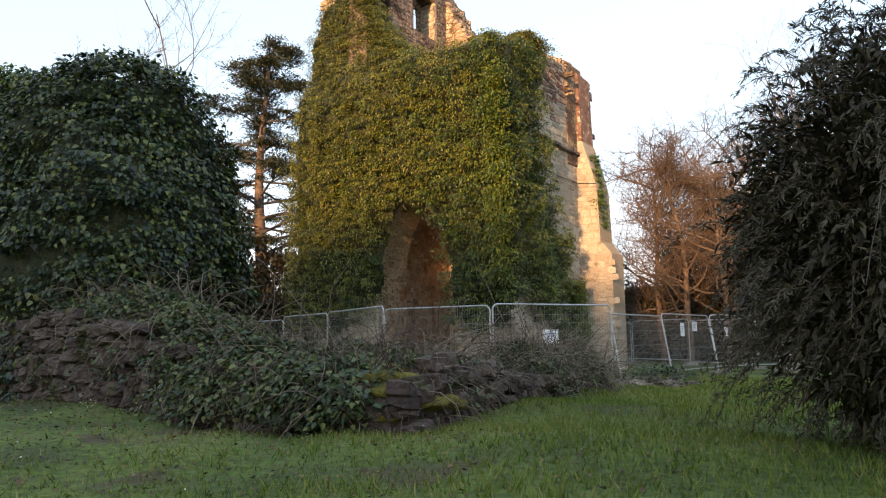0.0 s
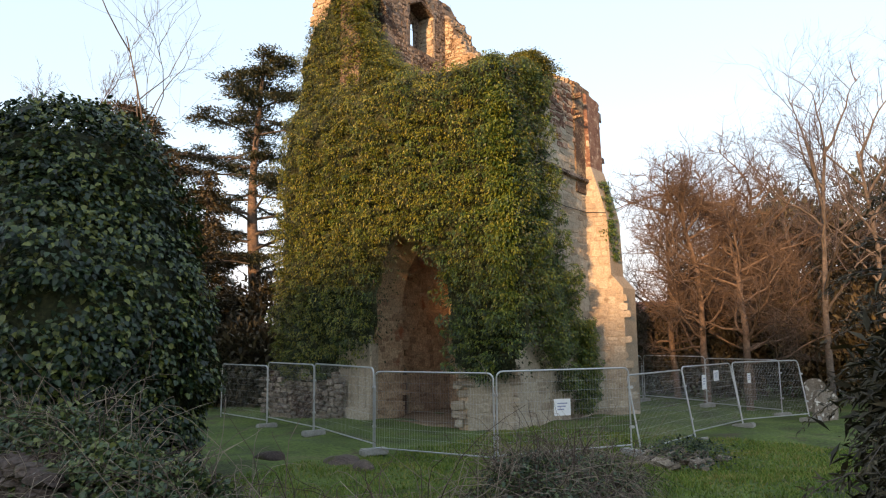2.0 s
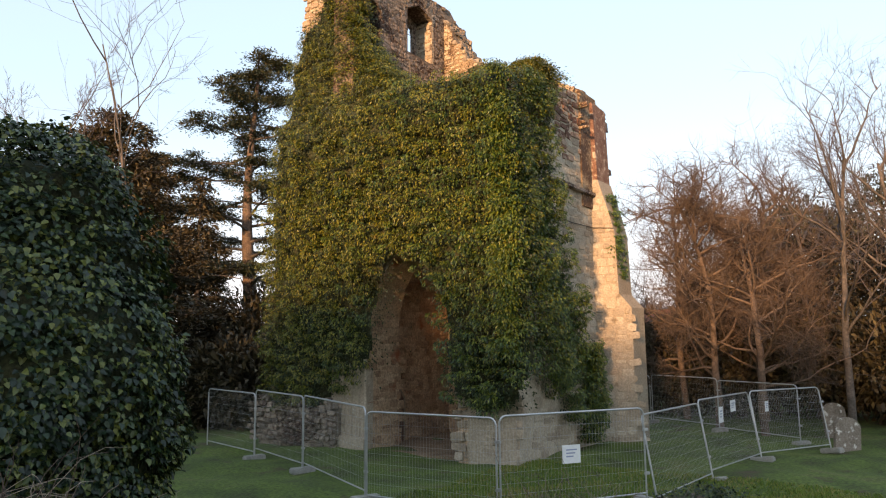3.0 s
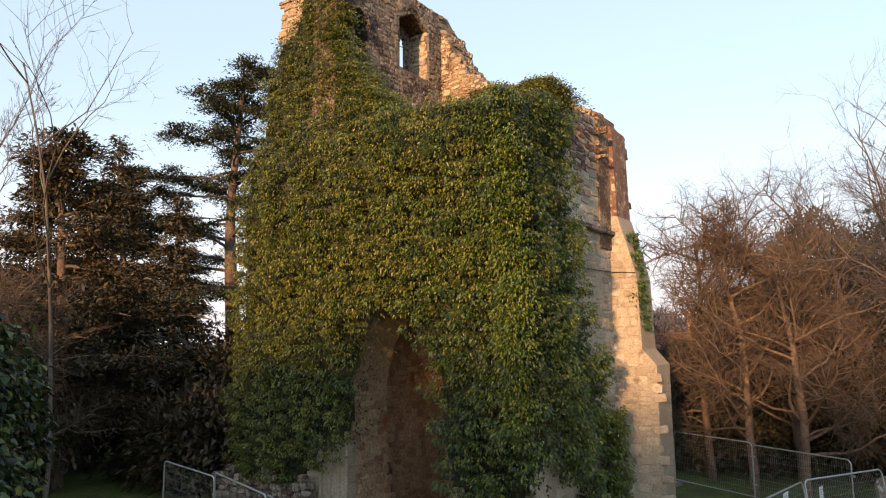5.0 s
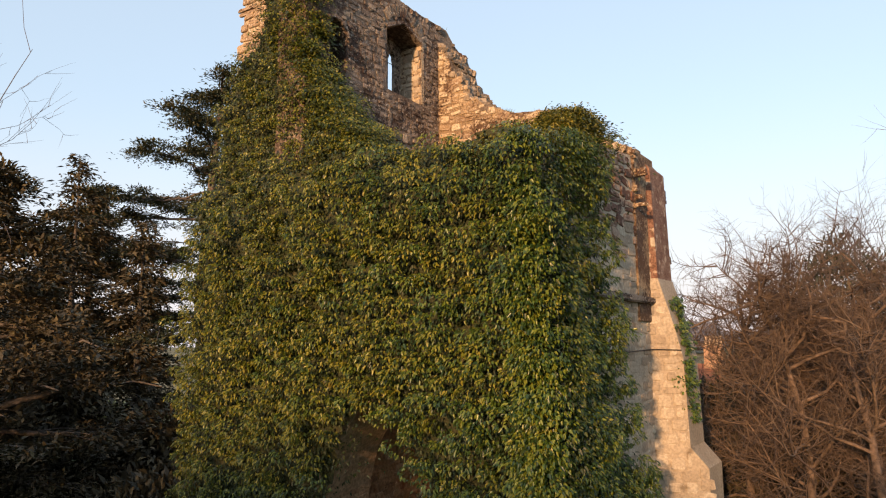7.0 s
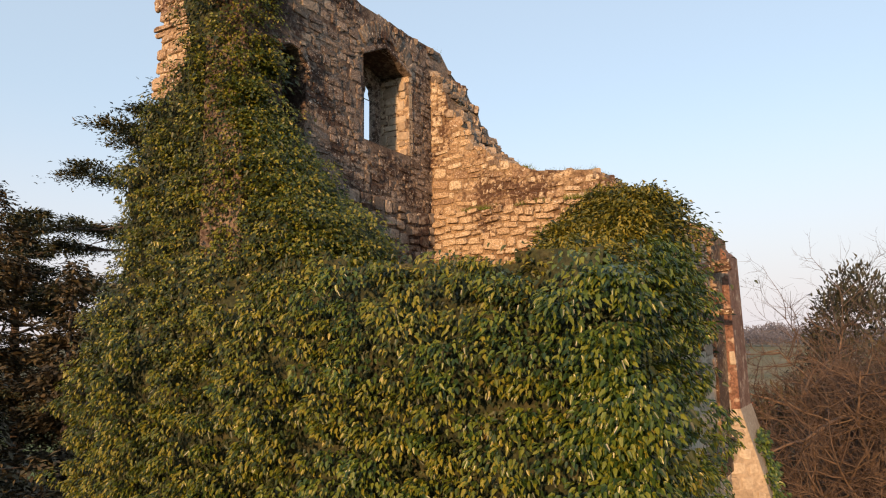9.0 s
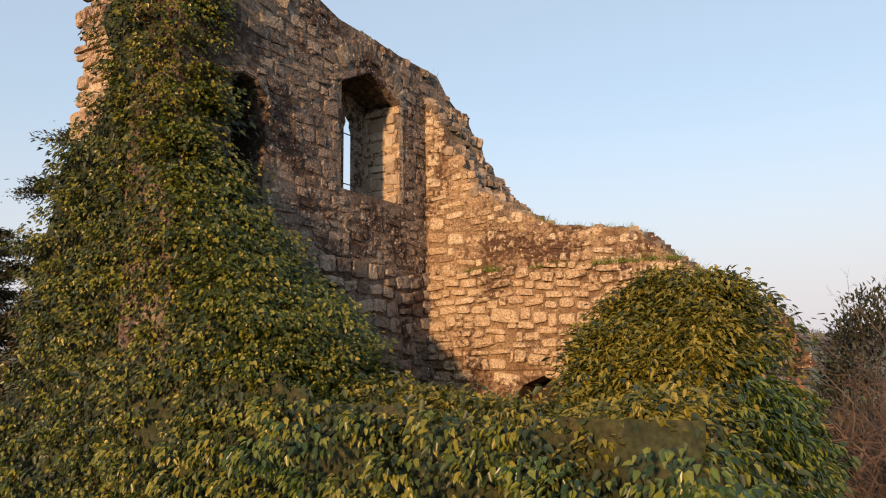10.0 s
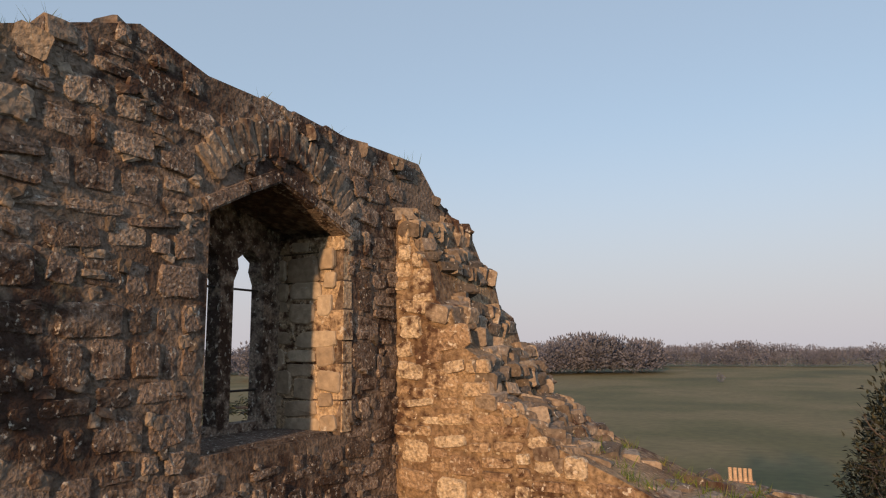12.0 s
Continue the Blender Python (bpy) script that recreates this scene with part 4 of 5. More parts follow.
C.append(np.stack([XR + 0.2 + 0 * z, 24.2 + 0.35 * rng.normal(0, 1, n) * (1 - 0.2 * z), z], 1)), N.append(np.tile([(0.9, -0.3, 0.1)], (n, 1)))
ivy = thing("ivy", (-13.0, 18.6, 0.0), "dense yellow-green ivy hanging in tufts over the tower", "ivy", kind="stuff")
IV = Matrix.Translation((13.0, -18.6, 0.0))


def in_ivy(ob):
    ob.parent, ob.matrix_parent_inverse = ivy, IV
    return ob


C, N = np.concatenate(C), np.concatenate(N)
flat_part = (C[:, 0] < -15.2 + 0.5 * np.sin(2 * C[:, 2])) & (C[:, 2] > 10.4 + 0.6 * np.sin(1.7 * C[:, 0])) | (C[:, 0] < -13.5) & (C[:, 2] > 11.4)
crest = ~flat_part & (N[:, 2] > 0.7)
cool = ~flat_part & ~crest & (C[:, 0] + 14.4 - 0.42 * (C[:, 2] - 4.0) + rng.normal(0, 2.4, len(C)) > 0)
warm = ~flat_part & ~cool & ~crest
in_ivy(shoots("leaves", C[warm], N[warm], 84, M_IVY))
in_ivy(shoots("green_leaves", C[cool], N[cool], 84, M_GREENIVY))
in_ivy(tufts("crest_leaves", C[crest], N[crest], 80, M_CRESTIVY, spread=0.2, size=0.078, narrow=0.55))
Cf, Nf = C[flat_part], N[flat_part]
Cf, Nf = np.concatenate([Cf, Cf + rng.normal(0, 0.16, Cf.shape) * (1, 0.2, 1)]), np.concatenate([Nf, Nf])
in_ivy(tufts("close_leaves", Cf, Nf, 58, M_IVY, spread=0.15, size=0.058, droop=0.6, narrow=0.75))
# inner and fill leaves take the leaf colour darkened for shade
in_ivy(tufts("inner_leaves", C - 0.2 * N, N, 20, M_SHADEIVY, spread=0.3, size=0.1, narrow=0.6))
in_ivy(tufts("side_leaves", side_c, side_n, 22, M_BRIGHTIVY, spread=0.1, size=0.08))
x, z = rng.uniform(-20.4, -8.9, 3600), rng.uniform(1.0, 18.3, 3600)
x, z = x[inside(x, z, FRONT)], z[inside(x, z, FRONT)]
in_ivy(tufts("fill_leaves", np.stack([x, front_y(x, z) + 0.17, z], 1), np.tile([(0.0, -1.0, 0.1)], (len(x), 1)), 16, M_SHADEIVY, spread=0.24, size=0.09, narrow=0.6))
# dark sheet behind the leaves, coloured as the shade in the gaps
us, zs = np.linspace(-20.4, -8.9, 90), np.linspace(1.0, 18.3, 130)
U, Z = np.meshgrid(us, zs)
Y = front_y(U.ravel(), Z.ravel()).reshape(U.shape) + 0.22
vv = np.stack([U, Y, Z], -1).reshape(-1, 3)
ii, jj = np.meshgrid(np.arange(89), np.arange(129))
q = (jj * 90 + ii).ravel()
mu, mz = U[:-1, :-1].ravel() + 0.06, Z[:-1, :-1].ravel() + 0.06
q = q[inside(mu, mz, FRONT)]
in_ivy(soup("gap_shade_sheet", vv, np.stack([q, q + 1, q + 91, q + 90], 1), M_IVYGAP))

# ---- ivy-clad masses in the churchyard ----
def ivied_mass(name, at, radii, label, count, mat, size, power=3.2, seed=1.0, base=0.3):
    """A boxy rounded mound clothed in hanging ivy."""
    top = thing(name, (at[0], at[1], base), label, "ivy")
    d = unit(rng.normal(0, 1, (count, 3)) * (1, 1, 0.8))
    d[:, 2] = np.abs(d[:, 2]) * 1.0 - 0.02
    d = unit(d)
    k = 1 / (np.abs(d) ** power).sum(1) ** (1 / power)
    R = np.array(radii)
    p = d * k[:, None]
    nr = unit(np.sign(d) * np.abs(p) ** (power - 1) / R)
    p = p * R + np.array([at[0], at[1], base])
    p += nr * (0.28 * wobble(p, 1.3, seed) + 0.14 * wobble(p, 3.1, seed + 4))[:, None]
    inv = Matrix.Translation((-at[0], -at[1], -base))
    ob = tufts("leaves", p, nr, 22, mat, spread=0.2, size=size, parent=top)
    ob.matrix_parent_inverse = inv
    ob = tufts("inner_leaves", p[::2] - 0.2 * nr[::2], nr[::2], 8, mat, spread=0.28, size=size * 1.3, parent=top)
    ob.matrix_parent_inverse = inv
    # closed core under the leaves, its dark colour standing in for shade
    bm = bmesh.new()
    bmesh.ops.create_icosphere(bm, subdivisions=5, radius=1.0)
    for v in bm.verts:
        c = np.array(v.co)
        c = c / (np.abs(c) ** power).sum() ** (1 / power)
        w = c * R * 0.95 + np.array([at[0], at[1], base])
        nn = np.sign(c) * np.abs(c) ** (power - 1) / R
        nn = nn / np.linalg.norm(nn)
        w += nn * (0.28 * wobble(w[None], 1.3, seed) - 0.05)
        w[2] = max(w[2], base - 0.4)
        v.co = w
    part("gap_shade_core", bm, M_IVYGAP, top).matrix_parent_inverse = inv
    return top


ivied_mass("ivy_mass", (-12.3, 6.5), (3.45, 2.15, 6.55), "big dark green ivy thicket hiding a ruined wall", 2900, M_DARKIVY, 0.10, 2.9, 2.0)
ivied_mass("ivy_mass", (-14.6, 6.0), (2.2, 1.7, 6.9), "tall bright green ivy thicket hiding a ruined wall", 1500, M_BRIGHTIVY, 0.10, 3.0, 9.0)

# ---- low ruined wall round the tower ----
def ridge(name, path, label, seed):
    """path: rows (x, y, height, half width). A rubble bank along a line."""
    P = np.array(path)
    s = np.linspace(0, len(P) - 1, 26 * len(P))
    L = np.stack([np.interp(s, np.arange(len(P)), P[:, k]) for k in range(4)], 1)
    T = unit(np.gradient(L[:, :2], axis=0))
    S = np.stack([T[:, 1], -T[:, 0]], 1)
    ang = np.linspace(-1, 1, 15)
    V = []
    for k, (x, y, h, w) in enumerate(L):
        g = float(ground_z(x, y))
        for a in ang:
            off = w * np.sign(a) * min(1, abs(a) ** 0.6 * 1.05)
            zz = h * (1 - abs(a) ** 6) - 0.25 * (abs(a) > 0.97)
            V.append((x + S[k, 0] * off, y + S[k, 1] * off, g + zz))
    V = np.array(V)
    V += np.stack([0.07 * wobble(V, 3.0, seed), 0.07 * wobble(V, 3.3, seed + 2), 0.09 * wobble(V, 2.6, seed + 5)], 1)
    m = len(ang)
    F = [(k * m + q, k * m + q + 1, (k + 1) * m + q + 1, (k + 1) * m + q) for k in range(len(L) - 1) for q in range(m - 1)]
    ob = new(name, mesh_of(name, V, F, M_MORTAR, True))
    tagged(ob, label, "wall", kind="structure")
    return ob, L, S


wall_a, LA, SA = ridge("low_wall_front", [(-13.5, 5.1, 1.25, 0.5), (-9.5, 4.95, 1.25, 0.5), (-7.6, 4.95, 1.2, 0.55), (-5.6, 4.85, 0.88, 0.6), (-4.2, 4.9, 0.66, 0.6), (-3.1, 5.0, 0.50, 0.6), (-2.5, 5.1, 0.25, 0.5)], "low mossy rubble wall with ivy and brambles", 1.0)
wall_b, LB, SB = ridge("low_wall_side", [(-3.1, 4.5, 0.55, 0.5), (-3.2, 5.3, 0.68, 0.55), (-3.35, 6.6, 0.46, 0.5), (-3.6, 8.4, 0.40, 0.5), (-3.8, 10.2, 0.36, 0.55), (-4.0, 12.2, 0.25, 0.5)], "low broken rubble wall with moss and dry stems", 3.0)
r = random.Random(21)
for L, S, wall in ((LA, SA, wall_a), (LB, SB, wall_b)):
    flip = -1 if (S[len(S) // 2] @ (np.array([1.8, -0.9]) - L[len(L) // 2, :2])) < 0 else 1
    for k in range(0, len(L)):
        for zq in np.arange(0.06, L[k, 2] - 0.02, 0.19):
            if r.random() < (0.60 if wall is wall_b else 0.46):
                x, y = L[k, :2] + flip * S[k] * (L[k, 3] * 0.86)
                ob = new("stone", r.choice(DIMMED))
                ob.parent = wall
                a = math.degrees(math.atan2(flip * S[k, 1], flip * S[k, 0])) - 90
                ob.matrix_basis = pose(x, y, float(ground_z(x, y)) + zq + r.uniform(-0.04, 0.06), r.uniform(-12, 12), r.uniform(-8, 8), a + r.uniform(-15, 15)) @ Matrix.Diagonal((r.uniform(0.2, 0.42), r.uniform(0.14, 0.26), r.uniform(0.12, 0.21), 1))


def scrub(name, L, S, lo, hi, count, stems, label, leaf_mat, lift=0.15, wid=0.7, size=0.075, tall=0.35):
    """Trailing ivy and dry stems over a stretch of the bank."""
    top = thing(name, (float(L[int(lo), 0]), float(L[int(lo), 1]), float(ground_z(*L[int(lo), :2]))), label, "scrub", kind="stuff")
    inv = Matrix.Translation(-top.location)
    k = rng.uniform(lo, hi, count)
    i = k.astype(int)
    a = rng.uniform(-1, 1, count)
    c2 = L[i, :2] + S[i] * (a * L[i, 3] * (1 + wid))[:, None]
    z = ground_z(c2[:, 0], c2[:, 1]) + (L[i, 2] + lift) * np.sqrt(np.clip(1 - np.abs(a) ** 2.6, 0.02, 1))
    p = np.stack([c2[:, 0], c2[:, 1], z], 1)
    p[:, 2] += 0.16 * wobble(p, 2.1, 3.0)
    nr = unit(np.stack([S[i, 0] * a * 1.2, S[i, 1] * a * 1.2, 1.0 - 0.55 * np.abs(a)], 1))
    o = tufts("leaves", p, nr, 11, leaf_mat, spread=0.15, size=size, droop=0.5, parent=top)
    o.matrix_parent_inverse = inv
    lines = []
    for _ in range(stems):
        j = int(rng.integers(0, count))
        b = p[j] + rng.normal(0, 0.05, 3)
        d = nr[j] * 0.5 + rng.normal(0, 0.55, 3) + (0, 0, 0.35)
        ln = rng.uniform(0.25, 1.1) * (0.6 + tall)
        t = np.linspace(0, 1, 6)[:, None]
        pts = b + d * t * ln + np.array([0, 0, -0.85]) * (t ** 2) * ln + 0.04 * np.sin(7 * t + rng.uniform(0, 6, 3))
        lines.append((pts, np.linspace(0.006, 0.002, 6)))
    o = tubes("dry_stems", lines, M_BRAMBLE, top, 3)
    o.matrix_parent_inverse = inv
    return top


nA, nB = len(LA) - 1, len(LB) - 1
scrub("ivy_scrub", LA, SA, nA * 0.46, nA * 0.86, 2700, 650, "dark ivy and dry brambles sprawling over the wall", M_SCRUBIVY, 0.12, 0.55)
scrub("ivy_scrub", LA, SA, nA * 0.0, nA * 0.46, 1300, 600, "straggling ivy and brown brambles on the wall top", M_SCRUBIVY, 0.28, 0.25)
scrub("bramble_scrub", LB, SB, nB * 0.62, nB * 0.99, 800, 1100, "greyish brambles and ivy heaped on the wall end", M_SCRUBIVY, 0.24, 0.7, 0.06, 0.35)
scrub("bramble_scrub", LB, SB, 0, nB * 0.6, 160, 420, "thin brambles and moss on the broken wall", M_SCRUBIVY, 0.08, 0.35)
# moss cushions on the corner
bm = bmesh.new()
for k in range(90):
    j = r.randrange(int(nA * 0.8), nA)
    L, S = (LA, SA) if k % 2 else (LB, SB)
    j = j if k % 2 else r.randrange(0, int(nB * 0.45))
    a = r.uniform(-0.9, 0.9)
    x, y = L[j, :2] + S[j] * a * L[j, 3]
    bmesh.ops.create_icosphere(bm, subdivisions=2, radius=1.0, matrix=pose(x, y, float(ground_z(x, y)) + L[j, 2] * (1 - abs(a) ** 4) - 0.02, 0, 0, r.uniform(0, 180)) @ Matrix.Diagonal((r.uniform(0.14, 0.36), r.uniform(0.12, 0.28), r.uniform(0.06, 0.12), 1)))
for v in bm.verts:
    v.co += 0.03 * noise.noise_vector(v.co * 9)
tagged(part("moss_cushions", bm, M_MOSS, smooth=True), "olive green moss cushions on the wall stones", "moss", kind="stuff")


# ---- site fence ----
def fence_panel(width=3.45, height=1.95):
    top = thing("fence_panel", (0, 0, 0), "temporary galvanised mesh fence panel standing on the grass", "fence", "site fence panels")
    w, h, c = width / 2, height, 0.14
    pts = [(-w, 0, 0.03)] + [(-w, 0, h - c)] + [(-w + c - c * math.cos(a), 0, h - c + c * math.sin(a)) for a in np.linspace(0.2, 1.57, 5)]
    pts += [(w - c + c * math.sin(a), 0, h - c + c * math.cos(a)) for a in np.linspace(0, 1.37, 5)] + [(w, 0, h - c), (w, 0, 0.03)]
    tubes("frame", [(pts, [0.021] * len(pts))], M_STEEL, top, 8)
    tubes("bottom_rail", [([(-w, 0, 0.2), (w, 0, 0.2)], [0.017, 0.017])], M_STEEL, top, 8)
    lines = [([(x, 0, 0.2), (x, 0, h)], [0.0017, 0.0017]) for x in np.linspace(-w, w, 46)[1:-1]]
    lines += [([(-w, 0.006, z), (w, 0.006, z)], [0.002, 0.002]) for z in np.linspace(0.45, h - 0.25, 7)]
    tubes("wire_mesh", lines, M_STEEL, top, 4)
    bm = bmesh.new()
    box(bm, w - 0.12, w + 0.16, -0.33, 0.33, -0.06, 0.10, 0.03)
    part("foot", bm, M_CONCRETE, top)
    for zq in (0.6, 1.5):
        bm = bmesh.new()
        box(bm, w - 0.03, w + 0.10, -0.03, 0.03, zq - 0.03, zq + 0.03, 0.01)
        part("clamp", bm, M_STEEL, top)
    return top


def stand(x0, y0, x1, y1, lean=0.0):
    a = math.degrees(math.atan2(y1 - y0, x1 - x0))
    x, y = (x0 + x1) / 2, (y0 + y1) / 2
    return pose(x, y, float(ground_z(x, y)) + 0.02, lean, 0, a)


POSTS = [(-20.6, 17.1), (-17.2, 16.3), (-13.9, 15.15), (-10.1, 13.35), (-6.95, 13.6), (-5.05, 16.6)]
SIDE = [(-5.0, 17.0), (-4.7, 20.5), (-4.2, 23.8), (-2.7, 26.6)]
REAR = [(-13.2, 33.0), (-9.9, 31.5), (-6.8, 29.9), (-3.8, 28.2)]
first = None
for line, lean in ((POSTS, 0.0), (SIDE, 9.0), (REAR, 0.0)):
    for (x0, y0), (x1, y1) in zip(line, line[1:]):
        L = math.hypot(x1 - x0, y1 - y0)
        m = stand(x0, y0, x1, y1, -lean if line is SIDE else 0.0)
        if abs(L - 3.45) > 0.25:
            fence_panel(L - 0.05).matrix_basis = m
        elif first is None:
            first = fence_panel()
            first.matrix_basis = m
        else:
            copy_thing(first, m)


def notice(x, y, z, w, h, turn, label):
    top = thing("notice", (x, y, z), label, "sign", "notices")
    bm = bmesh.new()
    box(bm, -w / 2, w / 2, -0.004, 0.004, -h / 2, h / 2)
    part("board", bm, M_SIGN, top)
    bm = bmesh.new()
    for k in range(3):
        box(bm, -w * 0.3, w * (0.3 - 0.1 * k), -0.009, -0.006, h * (0.2 - 0.18 * k), h * (0.27 - 0.18 * k))
    part("print_bars", bm, M_PRINT, top)
    top.matrix_basis = pose(x, y, z, 0, 0, turn)


notice(-6.0, 14.9, 1.30, 0.42, 0.36, 57, "white notice with illegible print tied to the fence")
notice(-4.78, 21.9, 1.50, 0.32, 0.42, 85, "small white notice tied to the leaning fence")
notice(-4.80, 23.4, 1.62, 0.45, 0.32, 85, "small white notice tied to the leaning fence")
notice(-4.3, 25.6, 1.45, 0.22, 0.32, 75, "small white notice tied to the leaning fence")


# ---- trees ----
def branches(seed, base, height, radius, levels, spread, up, first_at=0.3, kids=(9, 5, 4, 3), shrink=0.55, wander=0.14, lean=(0, 0)):
    """Tapered branch lines by level: lists of (points, radii)."""
    r = np.random.default_rng(seed)
    out = [[] for _ in range(levels)]

    def grow(p, d, ln, rad, lev):
        m = (8, 7, 5, 3, 3)[lev]
        pts, dd = [np.array(p, float)], np.array(d, float)
        for k in range(m):
            dd = dd + r.normal(0, wander * (0.5 if lev == 0 else 1), 3) + np.array([0, 0, up if lev else 0.05])
            dd /= np.linalg.norm(dd)
            pts.append(pts[-1] + dd * ln / m)
        pts = np.array(pts)
        out[lev].append((pts, np.linspace(rad, rad * (0.3 if lev == 0 else 0.25), m + 1)))
        if lev + 1 < levels:
            for c in range(kids[lev]):
                t = first_at + (1 - first_at) * (c + r.uniform(0, 1)) / kids[lev] if lev == 0 else r.uniform(0.25, 1.0)
                q = np.array([np.interp(t * m, np.arange(m + 1), pts[:, k]) for k in range(3)])
                axis = pts[min(m, int(t * m) + 1)] - pts[max(0, int(t * m) - 1)]
                axis /= np.linalg.norm(axis)
                side = r.normal(0, 1, 3)
                side -= axis * (side @ axis)
                side /= np.linalg.norm(side)
                nd = axis * (1 - spread) + side * spread
                grow(q, nd / np.linalg.norm(nd), ln * shrink * r.uniform(0.7, 1.2) * (1.15 - 0.5 * t if lev == 0 else 1), max(rad * 0.36, 0.005), lev + 1)

    d0 = np.array([lean[0], lean[1], 1.0])
    grow(base, d0 / np.linalg.norm(d0), height, radius, 0)
    return out


def bare_tree(seed, at, height, radius, bark, twig, label, **kw):
    top = thing("bare_tree", (*at, float(ground_z(*at))), label, "tree", "bare trees")
    inv = Matrix.Translation(-top.location)
    lev = branches(seed, (*at, float(ground_z(*at)) - 0.2), height, radius, **kw)
    for nm, lines, mat, sides in (("trunk", lev[0], bark, 8), ("branchwork", [b for g in lev[1:2] for b in g], bark, 5), ("twig_crown", [b for g in lev[2:] for b in g], twig, 3)):
        if lines:
            o = tubes(nm, lines, mat, top, sides)
            if nm != "trunk":
                o["kind"] = "stuff"
            o.matrix_parent_inverse = inv
    return top


DENSE = dict(levels=4, spread=0.68, up=0.07, first_at=0.22, kids=(26, 16, 13), shrink=0.44, wander=0.2)
OPEN = dict(levels=5, spread=0.48, up=0.07, first_at=0.35, kids=(11, 7, 5, 4), shrink=0.52, wander=0.16)
for k, (x, y, hgt) in enumerate([(-6.9, 30.3, 9.4), (-5.2, 30.0, 8.8), (-9.0, 33.5, 9.6), (-6.0, 34.5, 9.6)]):
    bare_tree(50 + k, (x, y), hgt, 0.165, M_REDBARK, M_TWIG, "dense twiggy brown tree in winter without leaves", **DENSE)
for k, (x, y, hgt) in enumerate([(-4.0, 37.0, 10.6), (0.5, 35.0, 10.4), (-7.0, 40.0, 9.4), (3.0, 33.0, 10.6), (-2.4, 30.0, 10.2), (-0.4, 30.5, 10.0)]):
    bare_tree(70 + k, (x, y), hgt, 0.15, M_BARK, M_GREYTWIG, "tall bare grey tree with fine open branches", **OPEN)
bare_tree(81, (-21.2, 10.0), 10.0, 0.05, M_BARK, M_GREYTWIG, "tall bare grey tree with fine open branches", **{**OPEN, "spread": 0.36, "shrink": 0.36, "first_at": 0.55})
bare_tree(82, (-17.6, 12.0), 11.8, 0.06, M_BARK, M_GREYTWIG, "slender bare tree behind the ivy thicket", **{**OPEN, "kids": (6, 4, 3, 2), "first_at": 0.5})
bare_tree(84, (-25.0, 15.0), 7.0, 0.12, M_BARK, M_TWIG, "tangled bare tree with brown twigs", **DENSE)


def sprays(name, pos, out, size, mat, parent, inv, count=6, flat=0.25, narrow=0.42):
    """Needle sprays: small fans of narrow blades."""
    n = len(pos)
    p = np.repeat(pos, count, 0) + rng.normal(0, 1, (n * count, 3)) * (size * 0.7, size * 0.7, size * flat)
    tip = np.repeat(out, count, 0) + rng.normal(0, 0.6, (n * count, 3)) * (1, 1, flat * 2)
    nr = np.tile([(0.0, 0.0, 1.0)], (n * count, 1)) + rng.normal(0, 0.35, (n * count, 3))
    ob = blades(name, p, tip, nr, size * rng.uniform(0.5, 1.2, n * count), mat, parent, narrow)
    ob["kind"] = "stuff"
    ob.matrix_parent_inverse = inv
    return ob


def cedar(at, height, label, seed=3, mat=None, wide=0.42, bare=0.30, limb_count=46):
    """A cedar: bare lower trunk, rising limbs that end in flat ragged pads."""
    g = float(ground_z(*at))
    top = thing("cedar_tree", (*at, g), label, "tree", "cedars")
    inv = Matrix.Translation(-top.location)
    r = np.random.default_rng(seed)
    zt = np.linspace(0, height, 12)
    trunk = np.stack([at[0] + 0.25 * np.sin(zt * 0.3), at[1] + 0.2 * np.cos(zt * 0.25), g + zt], 1)
    tubes("trunk", [(trunk, np.linspace(0.026 * height, 0.06, 12))], M_REDBARK, top, 9).matrix_parent_inverse = inv
    limbs, P, O = [], [], []
    for k in range(limb_count):
        t = bare + (0.99 - bare) * (k + r.uniform(-0.4, 0.4)) / limb_count
        a = 2.4 * k + r.uniform(-0.7, 0.7)
        ln = max(0.12, 1 - 0.85 * max(0.0, (t - 0.4) / 0.6) ** 1.1) * height * wide * r.uniform(0.45, 1.15)
        d = np.array([math.cos(a), math.sin(a), r.uniform(-0.05, 0.38) + 0.25 * max(0, t - 0.6)])
        s = np.linspace(0, 1, 7)[:, None]
        pts = np.array([*trunk[int(t * 11), :2], g + t * height]) + d * s * ln + np.array([0, 0, -0.16 * ln]) * s ** 2 + r.normal(0, 0.03 * ln, (7, 3)) * s
        limbs.append((pts, np.linspace(0.13 * (1.1 - t) + 0.04, 0.02, 7)))
        across = np.array([-d[1], d[0], 0.0])
        for q in range(int(0.95 * ln) + 3):
            u = r.uniform(0.35, 1.03)
            c = np.array([np.interp(u * 6, np.arange(7), pts[:, j]) for j in range(3)]) + across * r.normal(0, 0.17 * ln) + (0, 0, r.uniform(-0.1, 0.35))
            size = r.uniform(0.45, 1.15) * (0.6 + 0.02 * height)
            limbs.append((np.array([pts[int(u * 4)], (pts[int(u * 4)] + c) / 2 + (0, 0, 0.08), c]), [0.035, 0.025, 0.01]))
            m = int(26 * size * size) + 8
            w = r.normal(0, 0.5, (m, 3)) * (size, size, 0.16 * size)
            w[:, 2] -= 0.22 * (w[:, 0] ** 2 + w[:, 1] ** 2) / size
            P.append(c + w), O.append(unit(w * (1, 1, 0.2) + d * 0.4))
    o = tubes("branchwork", limbs, M_BARK, top, 5)
    o["kind"], o.matrix_parent_inverse = "stuff", inv
    sprays("needles", np.concatenate(P), np.concatenate(O), 0.27, mat or M_CEDAR, top, inv, 8, 0.4)
    return top


